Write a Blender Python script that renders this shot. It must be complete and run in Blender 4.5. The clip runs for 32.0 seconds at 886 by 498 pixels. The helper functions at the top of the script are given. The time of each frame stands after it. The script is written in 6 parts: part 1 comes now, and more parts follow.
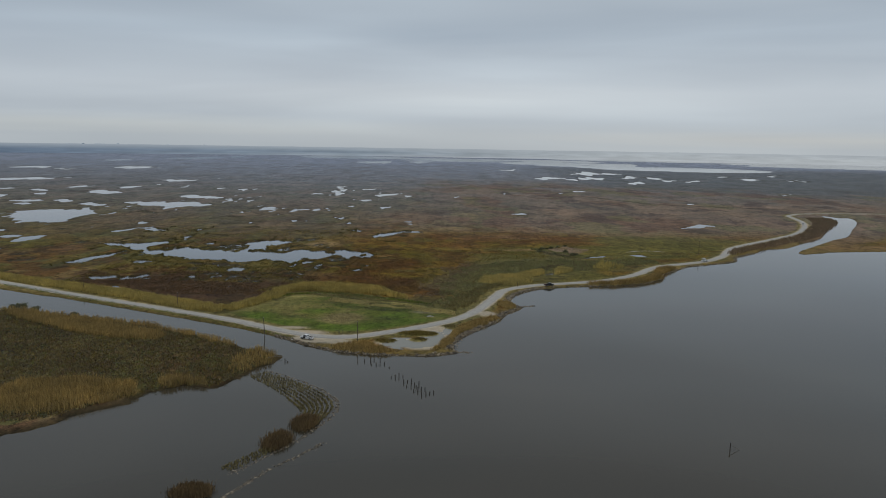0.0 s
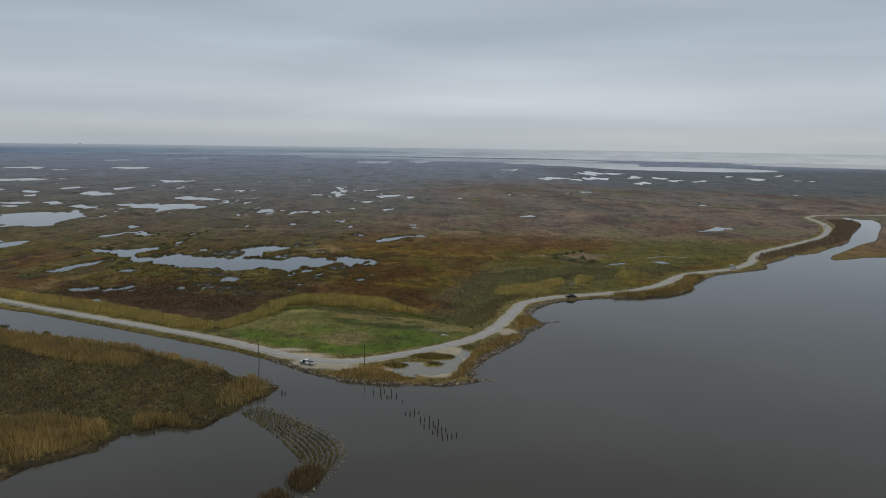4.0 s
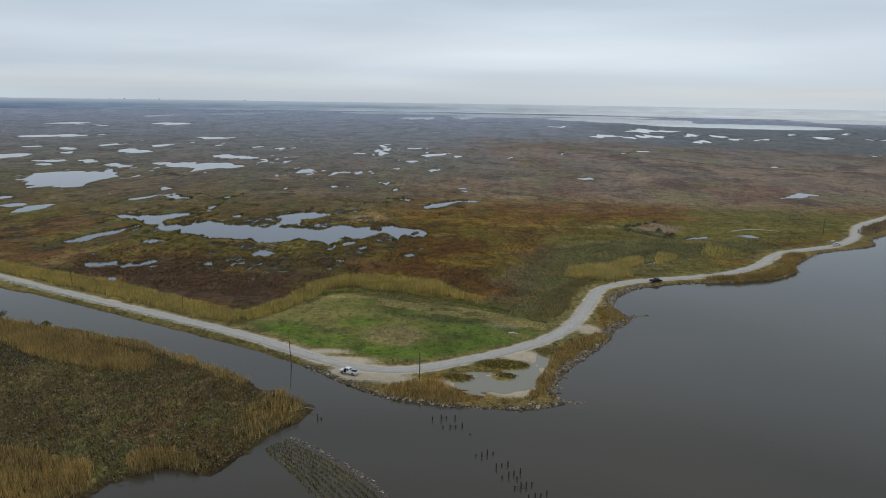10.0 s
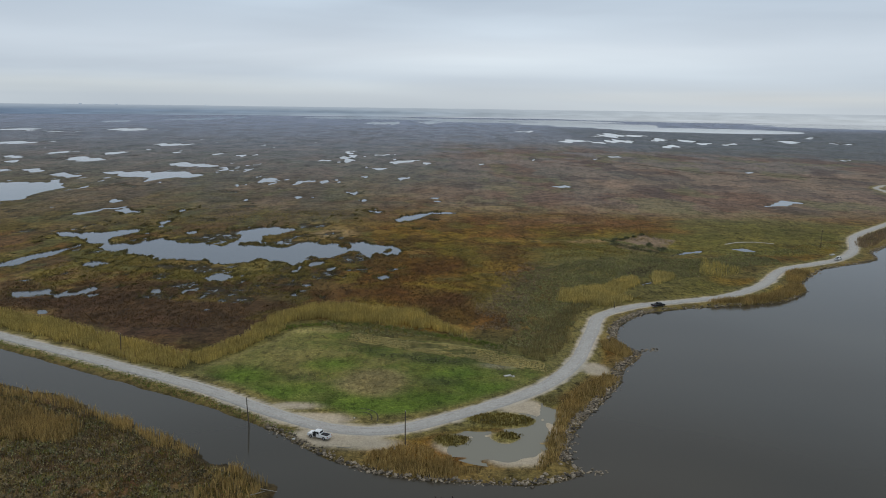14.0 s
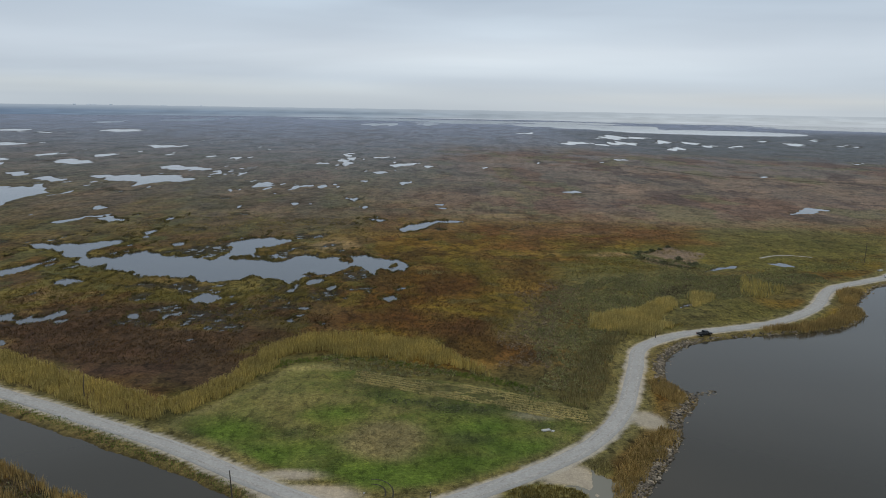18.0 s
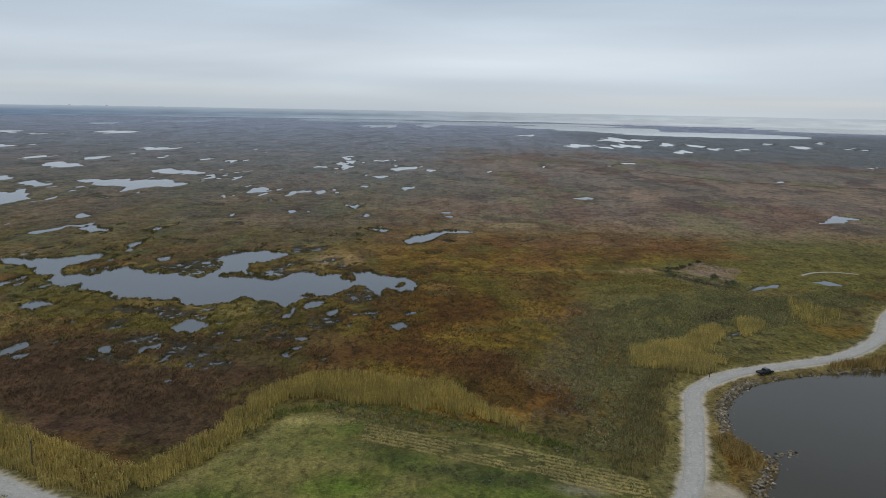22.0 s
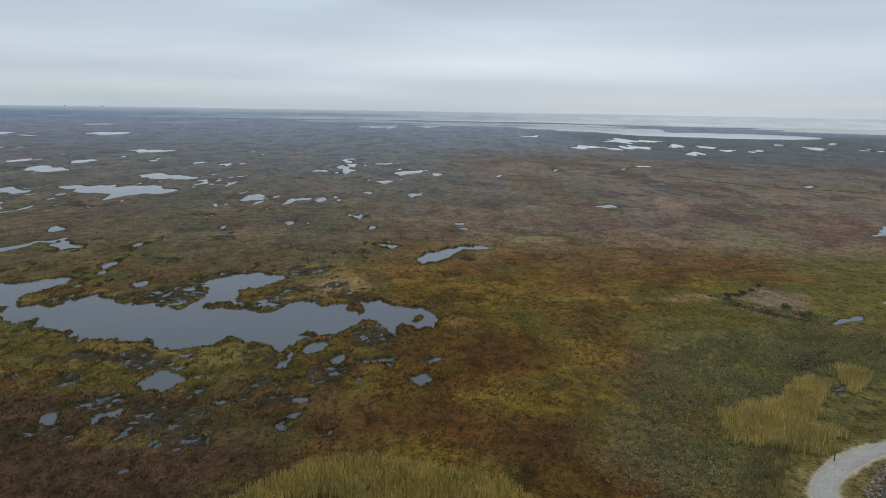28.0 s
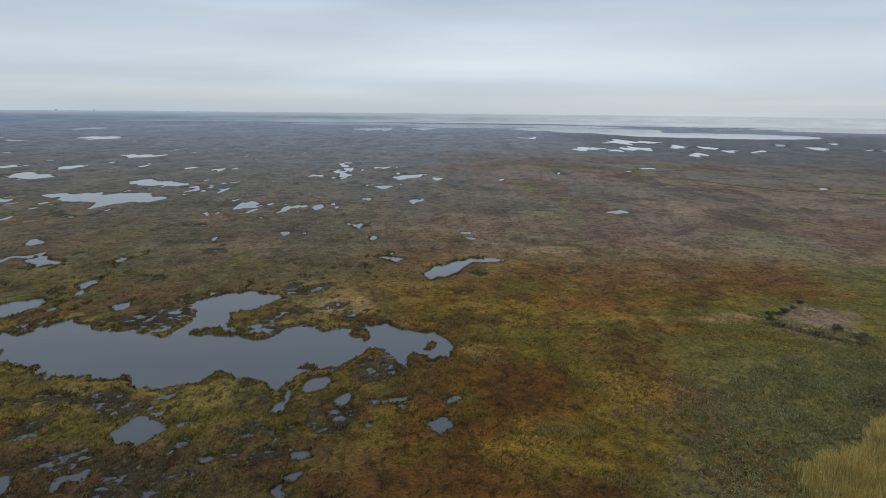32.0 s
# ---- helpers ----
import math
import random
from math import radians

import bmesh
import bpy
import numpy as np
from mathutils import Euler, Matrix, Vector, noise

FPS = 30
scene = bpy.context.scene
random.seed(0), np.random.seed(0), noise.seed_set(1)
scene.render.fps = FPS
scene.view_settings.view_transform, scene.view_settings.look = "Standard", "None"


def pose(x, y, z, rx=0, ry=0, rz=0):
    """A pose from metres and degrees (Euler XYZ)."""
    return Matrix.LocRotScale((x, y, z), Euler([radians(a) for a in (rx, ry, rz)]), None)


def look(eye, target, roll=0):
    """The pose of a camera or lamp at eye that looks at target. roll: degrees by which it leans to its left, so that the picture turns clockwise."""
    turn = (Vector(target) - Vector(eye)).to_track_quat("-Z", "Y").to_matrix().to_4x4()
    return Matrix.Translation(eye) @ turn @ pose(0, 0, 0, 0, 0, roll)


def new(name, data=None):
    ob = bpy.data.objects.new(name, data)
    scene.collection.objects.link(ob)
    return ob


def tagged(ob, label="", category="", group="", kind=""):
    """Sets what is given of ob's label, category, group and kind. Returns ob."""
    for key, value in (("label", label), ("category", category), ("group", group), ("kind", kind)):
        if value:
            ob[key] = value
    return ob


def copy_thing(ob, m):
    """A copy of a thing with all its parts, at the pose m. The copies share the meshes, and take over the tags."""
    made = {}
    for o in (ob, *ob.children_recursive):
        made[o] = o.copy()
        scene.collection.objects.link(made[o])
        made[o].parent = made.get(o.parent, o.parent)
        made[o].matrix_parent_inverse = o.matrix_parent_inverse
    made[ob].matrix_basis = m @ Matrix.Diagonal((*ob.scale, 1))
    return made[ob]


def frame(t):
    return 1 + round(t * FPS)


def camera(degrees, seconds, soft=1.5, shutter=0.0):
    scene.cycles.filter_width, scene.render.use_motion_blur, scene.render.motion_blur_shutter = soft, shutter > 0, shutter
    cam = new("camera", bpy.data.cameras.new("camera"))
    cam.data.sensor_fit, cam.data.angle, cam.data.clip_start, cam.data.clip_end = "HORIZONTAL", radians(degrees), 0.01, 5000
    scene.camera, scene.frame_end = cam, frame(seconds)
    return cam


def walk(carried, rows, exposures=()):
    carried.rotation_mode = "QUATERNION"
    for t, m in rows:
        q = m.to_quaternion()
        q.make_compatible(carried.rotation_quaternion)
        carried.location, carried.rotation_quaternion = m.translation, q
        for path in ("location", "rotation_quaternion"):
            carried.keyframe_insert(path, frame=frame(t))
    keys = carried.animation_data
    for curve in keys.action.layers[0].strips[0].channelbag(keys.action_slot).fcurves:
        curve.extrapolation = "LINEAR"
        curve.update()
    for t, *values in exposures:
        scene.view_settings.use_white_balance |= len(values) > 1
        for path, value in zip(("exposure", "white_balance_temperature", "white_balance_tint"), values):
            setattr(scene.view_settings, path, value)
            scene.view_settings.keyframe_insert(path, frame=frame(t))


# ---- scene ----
# Camera: a drone gliding north over a bay, a gravel point and a marsh.
cam = camera(61.98, 32.0, soft=1.0)
PATH = [
    (0.0, 0.00, 0.00, 80.00, 0.000, -8.022, 0.893),
    (0.5, -0.95, 4.55, 79.92, -0.022, -7.980, 0.876),
    (1.0, -1.88, 9.10, 79.84, -0.017, -8.011, 0.845),
    (1.5, -2.79, 13.64, 79.76, -0.012, -8.008, 0.826),
    (2.0, -3.66, 18.18, 79.68, -0.038, -8.001, 0.825),
    (2.5, -4.50, 22.71, 79.61, -0.027, -8.031, 0.817),
    (3.0, -5.32, 27.23, 79.56, -0.034, -8.035, 0.833),
    (3.5, -6.16, 31.74, 79.52, -0.058, -8.053, 0.780),
    (5.5, -9.45, 49.64, 79.60, -0.127, -8.019, 0.885),
    (6.0, -10.35, 54.33, 79.59, -0.054, -8.024, 0.825),
    (6.5, -11.21, 58.98, 79.57, -0.085, -8.032, 0.813),
    (7.0, -12.09, 63.54, 79.55, -0.086, -8.130, 0.756),
    (7.5, -13.03, 68.04, 79.55, -0.138, -10.132, 0.725),
    (8.0, -14.00, 72.52, 79.57, -0.187, -11.838, 0.724),
    (8.5, -14.86, 77.02, 79.61, 1.778, -11.739, 0.810),
    (9.0, -15.54, 81.50, 79.64, 3.610, -11.637, 0.934),
    (9.5, -16.16, 86.00, 79.65, 3.766, -11.538, 0.868),
    (10.0, -16.97, 90.58, 79.68, 3.106, -11.449, 0.863),
    (10.5, -17.99, 95.25, 79.73, 1.799, -11.342, 0.827),
    (11.0, -19.07, 99.93, 79.80, 1.348, -11.275, 0.851),
    (11.5, -19.99, 104.48, 79.86, 1.003, -11.181, 0.845),
    (12.0, -20.87, 108.94, 79.93, 0.812, -11.143, 0.835),
    (12.5, -21.73, 113.40, 79.99, 0.645, -11.112, 0.831),
    (13.0, -22.63, 117.89, 80.06, 0.574, -11.091, 0.894),
    (13.5, -23.53, 122.40, 80.12, 0.482, -11.074, 0.827),
    (14.0, -24.50, 126.90, 80.16, 0.396, -11.072, 0.792),
    (14.5, -25.47, 131.45, 80.19, 0.308, -11.194, 0.765),
    (16.5, -29.50, 150.28, 79.89, 0.211, -11.051, 0.874),
    (17.0, -30.46, 154.97, 79.86, 0.189, -11.018, 0.905),
    (17.5, -31.27, 159.61, 79.84, 0.142, -10.974, 0.843),
    (18.0, -32.07, 164.22, 79.83, 0.134, -10.977, 0.913),
    (18.5, -32.93, 168.78, 79.82, 0.099, -10.933, 0.895),
    (19.0, -33.80, 173.35, 79.82, 0.075, -10.902, 0.965),
    (19.5, -34.70, 177.96, 79.80, 0.040, -10.895, 0.918),
    (20.0, -35.64, 182.57, 79.78, 0.024, -10.880, 0.906),
    (20.5, -36.55, 187.11, 79.78, 0.001, -10.878, 0.884),
    (21.0, -37.45, 191.65, 79.81, -0.002, -10.875, 0.969),
    (21.5, -38.33, 196.32, 79.87, -0.038, -10.870, 0.946),
    (22.0, -39.17, 200.92, 79.93, -0.067, -10.861, 1.022),
    (22.5, -39.93, 205.41, 79.99, -0.075, -10.851, 0.990),
    (23.0, -40.60, 209.78, 80.01, -0.043, -10.849, 1.014),
    (23.5, -41.26, 214.15, 80.02, -0.060, -10.832, 0.997),
    (24.0, -41.99, 218.58, 80.00, -0.039, -10.822, 0.964),
    (24.5, -42.93, 223.15, 79.97, -0.024, -10.828, 0.975),
    (25.0, -44.05, 227.73, 79.92, -0.084, -10.825, 0.952),
    (25.5, -45.22, 232.26, 79.85, -0.121, -10.839, 0.973),
    (27.5, -48.70, 250.34, 79.84, -0.138, -10.845, 0.950),
    (28.0, -49.48, 254.87, 79.90, -0.168, -10.842, 0.953),
    (28.5, -50.25, 259.40, 79.96, -0.123, -10.870, 0.904),
    (29.0, -51.03, 263.90, 80.02, -0.121, -10.860, 0.842),
    (29.5, -51.80, 268.29, 80.07, -0.112, -10.732, 0.841),
    (30.0, -52.62, 272.45, 80.10, -0.173, -10.754, 0.793),
    (30.5, -53.48, 276.28, 80.09, -0.283, -10.799, 0.731),
    (31.0, -54.36, 279.72, 80.04, -0.370, -10.799, 0.676),
    (31.5, -55.27, 282.82, 79.97, -0.457, -10.796, 0.542),
    (32.0, -56.15, 285.76, 79.88, -0.531, -10.701, 0.581),
]


def flight(x, y, z, yaw, pitch, roll):
    return pose(x, y, z, 90 + pitch, 0, yaw) @ pose(0, 0, 0, 0, 0, roll)


walk(cam, [(r[0], flight(*r[1:])) for r in PATH],
     exposures=[(0.0, -0.32, 6680, 10), (7.1, -0.30, 6680, 10), (8.0, 0.0, 6560, 10), (10.0, 0.03, 6520, 10), (13.5, -0.01, 6500, 10), (20.0, -0.05, 6500, 10), (32.0, -0.01, 6500, 10)])


# ---------------------------------------------------------------- sky and light
def node(tree, kind, **values):
    n = tree.nodes.new(kind)
    for key, value in values.items():
        if key in n.inputs:
            n.inputs[key].default_value = value
    return n


def ramp(tree, stops):
    n = tree.nodes.new("ShaderNodeValToRGB")
    cr = n.color_ramp
    while len(cr.elements) < len(stops):
        cr.elements.new(0.5)
    for e, (p, c) in zip(cr.elements, stops):
        e.position, e.color = p, (*c, 1)
    return n


world = bpy.data.worlds.new("overcast")
scene.world = world
world.use_nodes = True
wt = world.node_tree
wt.nodes.clear()
w_out = wt.nodes.new("ShaderNodeOutputWorld")
sky = wt.nodes.new("ShaderNodeTexSky")
sky.sky_type, sky.sun_disc = "NISHITA", False
sky.sun_elevation, sky.sun_rotation = radians(42), radians(12)
bg_sky = node(wt, "ShaderNodeBackground", Strength=0.08)
wt.links.new(sky.outputs[0], bg_sky.inputs[0])
tc = wt.nodes.new("ShaderNodeTexCoord")
sep = wt.nodes.new("ShaderNodeSeparateXYZ")
wt.links.new(tc.outputs["Generated"], sep.inputs[0])
# cloud deck: brighter low band in the north, grey above, brighter again overhead
deck = ramp(wt, [(0.0, (0.53, 0.60, 0.66)), (0.014, (0.545, 0.615, 0.675)), (0.032, (0.525, 0.605, 0.69)), (0.07, (0.57, 0.645, 0.73)), (0.14, (0.50, 0.595, 0.70)),
                 (0.26, (0.455, 0.53, 0.605)), (0.5, (0.45, 0.515, 0.585)), (1.0, (0.82, 0.88, 0.94))])
wt.links.new(sep.outputs[2], deck.inputs[0])
mp = node(wt, "ShaderNodeMapping")
mp.inputs["Scale"].default_value = (1.0, 1.0, 9.0)
mp.inputs["Rotation"].default_value = (0.02, 0.05, 0.3)
wt.links.new(tc.outputs["Generated"], mp.inputs[0])
cl = node(wt, "ShaderNodeTexNoise", Scale=1.6, Detail=4.0, Roughness=0.42, Distortion=0.3)
wt.links.new(mp.outputs[0], cl.inputs[0])
cl_r = ramp(wt, [(0.28, (0.82, 0.84, 0.87)), (0.5, (0.985, 0.985, 0.99)), (0.72, (1.16, 1.16, 1.15))])
wt.links.new(cl.outputs[0], cl_r.inputs[0])
cl_m = wt.nodes.new("ShaderNodeMix")
cl_m.data_type, cl_m.blend_type = "RGBA", "MULTIPLY"
cl_m.inputs[0].default_value = 1.0
wt.links.new(deck.outputs[0], cl_m.inputs[6])
wt.links.new(cl_r.outputs[0], cl_m.inputs[7])
# thin bright streaks low in the cloud deck
lit_sky = cl_m.outputs[2]
for cx, cz, rx, rz, gain in ((0.03, 0.060, 0.42, 0.028, (0.075, 0.072, 0.06)), (-0.45, 0.022, 0.5, 0.016, (0.06, 0.05, 0.02)), (0.45, 0.012, 0.4, 0.012, (0.05, 0.03, 0.0))):
    glow_m = node(wt, "ShaderNodeMapping")
    glow_m.inputs["Scale"].default_value = (1 / rx, 0.0, 1 / rz)
    glow_m.inputs["Location"].default_value = (-cx / rx, 0.0, -cz / rz)
    glow = wt.nodes.new("ShaderNodeTexGradient")
    glow.gradient_type = "SPHERICAL"
    glow_r = ramp(wt, [(0.0, (0.0, 0.0, 0.0)), (0.45, tuple(0.45 * c for c in gain)), (1.0, gain)])
    glow_r.color_ramp.interpolation = "EASE"
    glow_a = wt.nodes.new("ShaderNodeMix")
    glow_a.data_type, glow_a.blend_type = "RGBA", "ADD"
    glow_a.inputs[0].default_value = 1.0
    wt.links.new(tc.outputs["Generated"], glow_m.inputs[0])
    wt.links.new(glow_m.outputs[0], glow.inputs[0])
    wt.links.new(glow.outputs[0], glow_r.inputs[0])
    wt.links.new(lit_sky, glow_a.inputs[6])
    wt.links.new(glow_r.outputs[0], glow_a.inputs[7])
    lit_sky = glow_a.outputs[2]
bg_cl = node(wt, "ShaderNodeBackground", Strength=1.0)
wt.links.new(lit_sky, bg_cl.inputs[0])
w_mix = node(wt, "ShaderNodeMixShader", Fac=0.95)
wt.links.new(bg_sky.outputs[0], w_mix.inputs[1])
wt.links.new(bg_cl.outputs[0], w_mix.inputs[2])
wt.links.new(w_mix.outputs[0], w_out.inputs[0])

sun = new("sun", bpy.data.lights.new("sun", "SUN"))
sun.data.energy, sun.data.angle, sun.data.color = 0.6, radians(25), (1.0, 0.96, 0.9)
sun.matrix_world = look((60, 300, 250), (0, 150, 0))


# ---------------------------------------------------------------- materials
def material(name, rough=0.8, metal=0.0):
    m = bpy.data.materials.new(name)
    m.use_nodes = True
    b = m.node_tree.nodes["Principled BSDF"]
    b.inputs["Roughness"].default_value, b.inputs["Metallic"].default_value = rough, metal
    b.inputs["Specular IOR Level"].default_value = 0.25
    return m, m.node_tree, b


def mixed(t, blend, a, b, fac=1.0):
    n = t.nodes.new("ShaderNodeMix")
    n.data_type, n.blend_type = "RGBA", blend
    if isinstance(fac, float):
        n.inputs[0].default_value = fac
    else:
        t.links.new(fac, n.inputs[0])
    for sock, v in ((n.inputs[6], a), (n.inputs[7], b)):
        if isinstance(v, tuple):
            sock.default_value = (*v, 1)
        else:
            t.links.new(v, sock)
    return n.outputs[2]


def noise_tone(t, scale, lo, hi, detail=4.0, stretch=(1, 1, 1), rough=0.6):
    """A grey or tinted multiplier that varies over the surface, in object metres."""
    c = t.nodes.new("ShaderNodeTexCoord")
    m = t.nodes.new("ShaderNodeMapping")
    m.inputs["Scale"].default_value = stretch
    t.links.new(c.outputs["Object"], m.inputs[0])
    n = node(t, "ShaderNodeTexNoise", Scale=scale, Detail=detail, Roughness=rough)
    t.links.new(m.outputs[0], n.inputs[0])
    r = ramp(t, [(0.3, lo), (0.7, hi)])
    t.links.new(n.outputs[0], r.inputs[0])
    return r.outputs[0], n.outputs[0]


def bumped(t, b, height, strength=0.4, distance=0.1):
    n = node(t, "ShaderNodeBump", Strength=strength, Distance=distance)
    t.links.new(height, n.inputs["Height"])
    t.links.new(n.outputs[0], b.inputs["Normal"])


def plain(name, colour, rough=0.8, metal=0.0, grain=6.0, vary=0.25, bump=0.2):
    m, t, b = material(name, rough, metal)
    tone, h = noise_tone(t, grain, (1 - vary,) * 3, (1 + vary,) * 3)
    tone2, _ = noise_tone(t, grain * 0.15, (1 - vary * 0.6,) * 3, (1 + vary * 0.6,) * 3)
    c = mixed(t, "MULTIPLY", mixed(t, "MULTIPLY", colour, tone), tone2)
    t.links.new(c, b.inputs["Base Color"])
    if bump:
        bumped(t, b, h, bump, 0.02)
    return m


def ground_material():
    m, t, b = material("marsh_ground", 0.95)
    b.inputs["Specular IOR Level"].default_value = 0.1
    a = t.nodes.new("ShaderNodeAttribute")
    a.attribute_name = "cover"
    fine, h = noise_tone(t, 0.9, (0.42, 0.44, 0.46), (1.55, 1.5, 1.4), 6.0, rough=0.72)
    mid, _ = noise_tone(t, 0.11, (0.66, 0.70, 0.74), (1.34, 1.27, 1.16), 6.0, rough=0.65)
    wide, _ = noise_tone(t, 0.016, (0.80, 0.84, 0.85), (1.2, 1.14, 1.08), 4.0)
    tuss, _ = noise_tone(t, 2.4, (0.55, 0.54, 0.52), (1.32, 1.3, 1.22), 4.0, (0.55, 1, 1), rough=0.7)
    c = mixed(t, "MULTIPLY", mixed(t, "MULTIPLY", mixed(t, "MULTIPLY", a.outputs["Color"], fine), mid), wide)
    c = mixed(t, "MULTIPLY", c, tuss)
    # random dark flecks for soil gaps, with hummock shadows painted in
    for scale, dark, stretch in ((0.42, 0.5, (1, 0.6, 1)), (0.13, 0.72, (1, 0.6, 1)), (0.05, 0.74, (1, 0.45, 1))):
        _, fleck = noise_tone(t, scale, (0, 0, 0), (1, 1, 1), 6.0, stretch, 0.72)
        gaps = ramp(t, [(0.40, (dark,) * 3), (0.47, (1.06, 1.06, 1.06))])
        t.links.new(fleck, gaps.inputs[0])
        c = mixed(t, "MULTIPLY", c, gaps.outputs[0])
    bare = mixed(t, "MULTIPLY", mixed(t, "MULTIPLY", a.outputs["Color"], wide), noise_tone(t, 1.6, (0.86, 0.85, 0.84), (1.12, 1.12, 1.1), 6.0)[0])
    c = mixed(t, "MIX", bare, c, a.outputs["Alpha"])
    t.links.new(c, b.inputs["Base Color"])
    bumped(t, b, h, 0.9, 0.5)
    return m


def water_material(name="murky_water", body=(0.042, 0.037, 0.026), ripple=0.10):
    m, t, b = material(name, 0.07)
    b.inputs["IOR"].default_value = 1.33
    b.inputs["Specular IOR Level"].default_value = 0.48
    tone, _ = noise_tone(t, 0.006, (0.85, 0.9, 0.95), (1.2, 1.1, 1.0), 3.0)
    t.links.new(mixed(t, "MULTIPLY", body, tone), b.inputs["Base Color"])
    _, h = noise_tone(t, 0.9, (0, 0, 0), (1, 1, 1), 4.0, (1.0, 0.6, 1.0))
    bumped(t, b, h, ripple, 0.05)
    return m


def blade_material(name, low, high, patch=0.08):
    """Leaves and stems: colour differs from blade to blade and from patch to patch."""
    m, t, b = material(name, 0.75)
    g = t.nodes.new("ShaderNodeNewGeometry")
    r = ramp(t, [(0.0, low), (1.0, high)])
    t.links.new(g.outputs["Random Per Island"], r.inputs[0])
    tone, _ = noise_tone(t, patch, (0.7, 0.72, 0.74), (1.3, 1.26, 1.15), 4.0)
    t.links.new(mixed(t, "MULTIPLY", r.outputs[0], tone), b.inputs["Base Color"])
    return m


M_GROUND, M_WATER = ground_material(), water_material()
M_ROAD = plain("worn_gravel", (0.375, 0.36, 0.33), 0.95, grain=1.4, vary=0.13, bump=0.3)
M_REED = blade_material("golden_reed", (0.28, 0.215, 0.062), (0.68, 0.54, 0.185))
M_REED_DRY = blade_material("dry_amber_reed", (0.225, 0.152, 0.053), (0.57, 0.41, 0.165))
M_SHRUB = blade_material("grey_green_leaves", (0.125, 0.124, 0.048), (0.37, 0.36, 0.165), 0.05)
M_GRASS = blade_material("marsh_grass", (0.10, 0.074, 0.02), (0.30, 0.23, 0.06), 0.03)
M_RED = blade_material("russet_marsh_grass", (0.072, 0.042, 0.019), (0.175, 0.108, 0.048), 0.03)
M_GREEN = blade_material("green_grass", (0.085, 0.115, 0.02), (0.19, 0.25, 0.05), 0.05)
M_SEDGE = blade_material("dark_sedge", (0.058, 0.050, 0.020), (0.185, 0.155, 0.055), 0.05)
M_REED_PALE = blade_material("pale_straw_reed", (0.33, 0.255, 0.085), (0.74, 0.60, 0.23))
M_ISLE = blade_material("brown_scrub_leaves", (0.055, 0.042, 0.024), (0.215, 0.175, 0.10), 0.06)
M_STRAW = blade_material("dry_straw", (0.15, 0.12, 0.045), (0.36, 0.30, 0.14), 0.08)
M_PLUME = blade_material("pale_reed_plume", (0.30, 0.235, 0.078), (0.50, 0.405, 0.145), 0.1)
M_HAY = blade_material("pale_mown_straw", (0.36, 0.29, 0.115), (0.66, 0.55, 0.25), 0.1)
M_DEAD = blade_material("mauve_brown_dead_leaves", (0.13, 0.095, 0.06), (0.34, 0.255, 0.175), 0.06)
M_THICKET = blade_material("brown_thicket", (0.11, 0.072, 0.036), (0.25, 0.17, 0.085), 0.1)
M_TRACKS = plain("pale_wheel_ruts", (0.375, 0.352, 0.318), 0.95, grain=2.0, vary=0.25)
M_DARKSHRUB = blade_material("dark_leaves", (0.07, 0.075, 0.04), (0.20, 0.205, 0.11), 0.1)
M_ROCK = plain("limestone_rock", (0.34, 0.32, 0.28), 0.9, grain=3.0, vary=0.45, bump=0.5)
M_PILE = plain("weathered_piling", (0.06, 0.052, 0.042), 0.9, grain=4.0, vary=0.4)
M_POLE = plain("grey_utility_pole", (0.11, 0.09, 0.07), 0.9, grain=4.0, vary=0.3)


# ---------------------------------------------------------------- number helpers
def lattice(ix, iy, seed):
    h = (ix * 374761393 + iy * 668265263 + seed * 974634777) & 0xFFFFFFFF
    h = ((h ^ (h >> 13)) * 1274126177) & 0xFFFFFFFF
    return ((h ^ (h >> 16)) & 0xFFFF) / 65535.0


def value_noise(x, y, seed):
    fx, fy = np.floor(x), np.floor(y)
    ix, iy = fx.astype(np.int64), fy.astype(np.int64)
    u, v = x - fx, y - fy
    u, v = u * u * (3 - 2 * u), v * v * (3 - 2 * v)
    a = lattice(ix, iy, seed) * (1 - u) + lattice(ix + 1, iy, seed) * u
    b = lattice(ix, iy + 1, seed) * (1 - u) + lattice(ix + 1, iy + 1, seed) * u
    return a * (1 - v) + b * v


def fbm(x, y, size, seed, octaves=4):
    """Noise about 0, from -0.5 to 0.5."""
    total, amp, norm = 0.0, 1.0, 0.0
    for o in range(octaves):
        total = total + amp * value_noise(x / size + 17.3 * o, y / size - 9.1 * o, seed + o)
        norm, amp, size = norm + amp, amp * 0.55, size * 0.5
    return total / norm - 0.5


def smooth(a, b, x):
    u = np.clip((x - a) / (b - a), 0, 1)
    return u * u * (3 - 2 * u)


def spline(points, step=4.5, closed=False):
    """A smooth line through the points."""
    p = np.array(points, float)
    q = np.vstack([p[-1], p, p[0], p[1]]) if closed else np.vstack([2 * p[0] - p[1], p, 2 * p[-1] - p[-2]])
    out = []
    for k in range(1, len(q) - 2):
        n = int(max(2, min(12, np.hypot(*(q[k + 1] - q[k])) / step)))
        u = np.linspace(0, 1, n, endpoint=False)[:, None]
        a, b, c, d = q[k - 1], q[k], q[k + 1], q[k + 2]
        out.append(0.5 * (2 * b + (c - a) * u + (2 * a - 5 * b + 4 * c - d) * u ** 2 + (3 * b - a - 3 * c + d) * u ** 3))
    if not closed:
        out.append(p[-1:])
    return np.vstack(out)


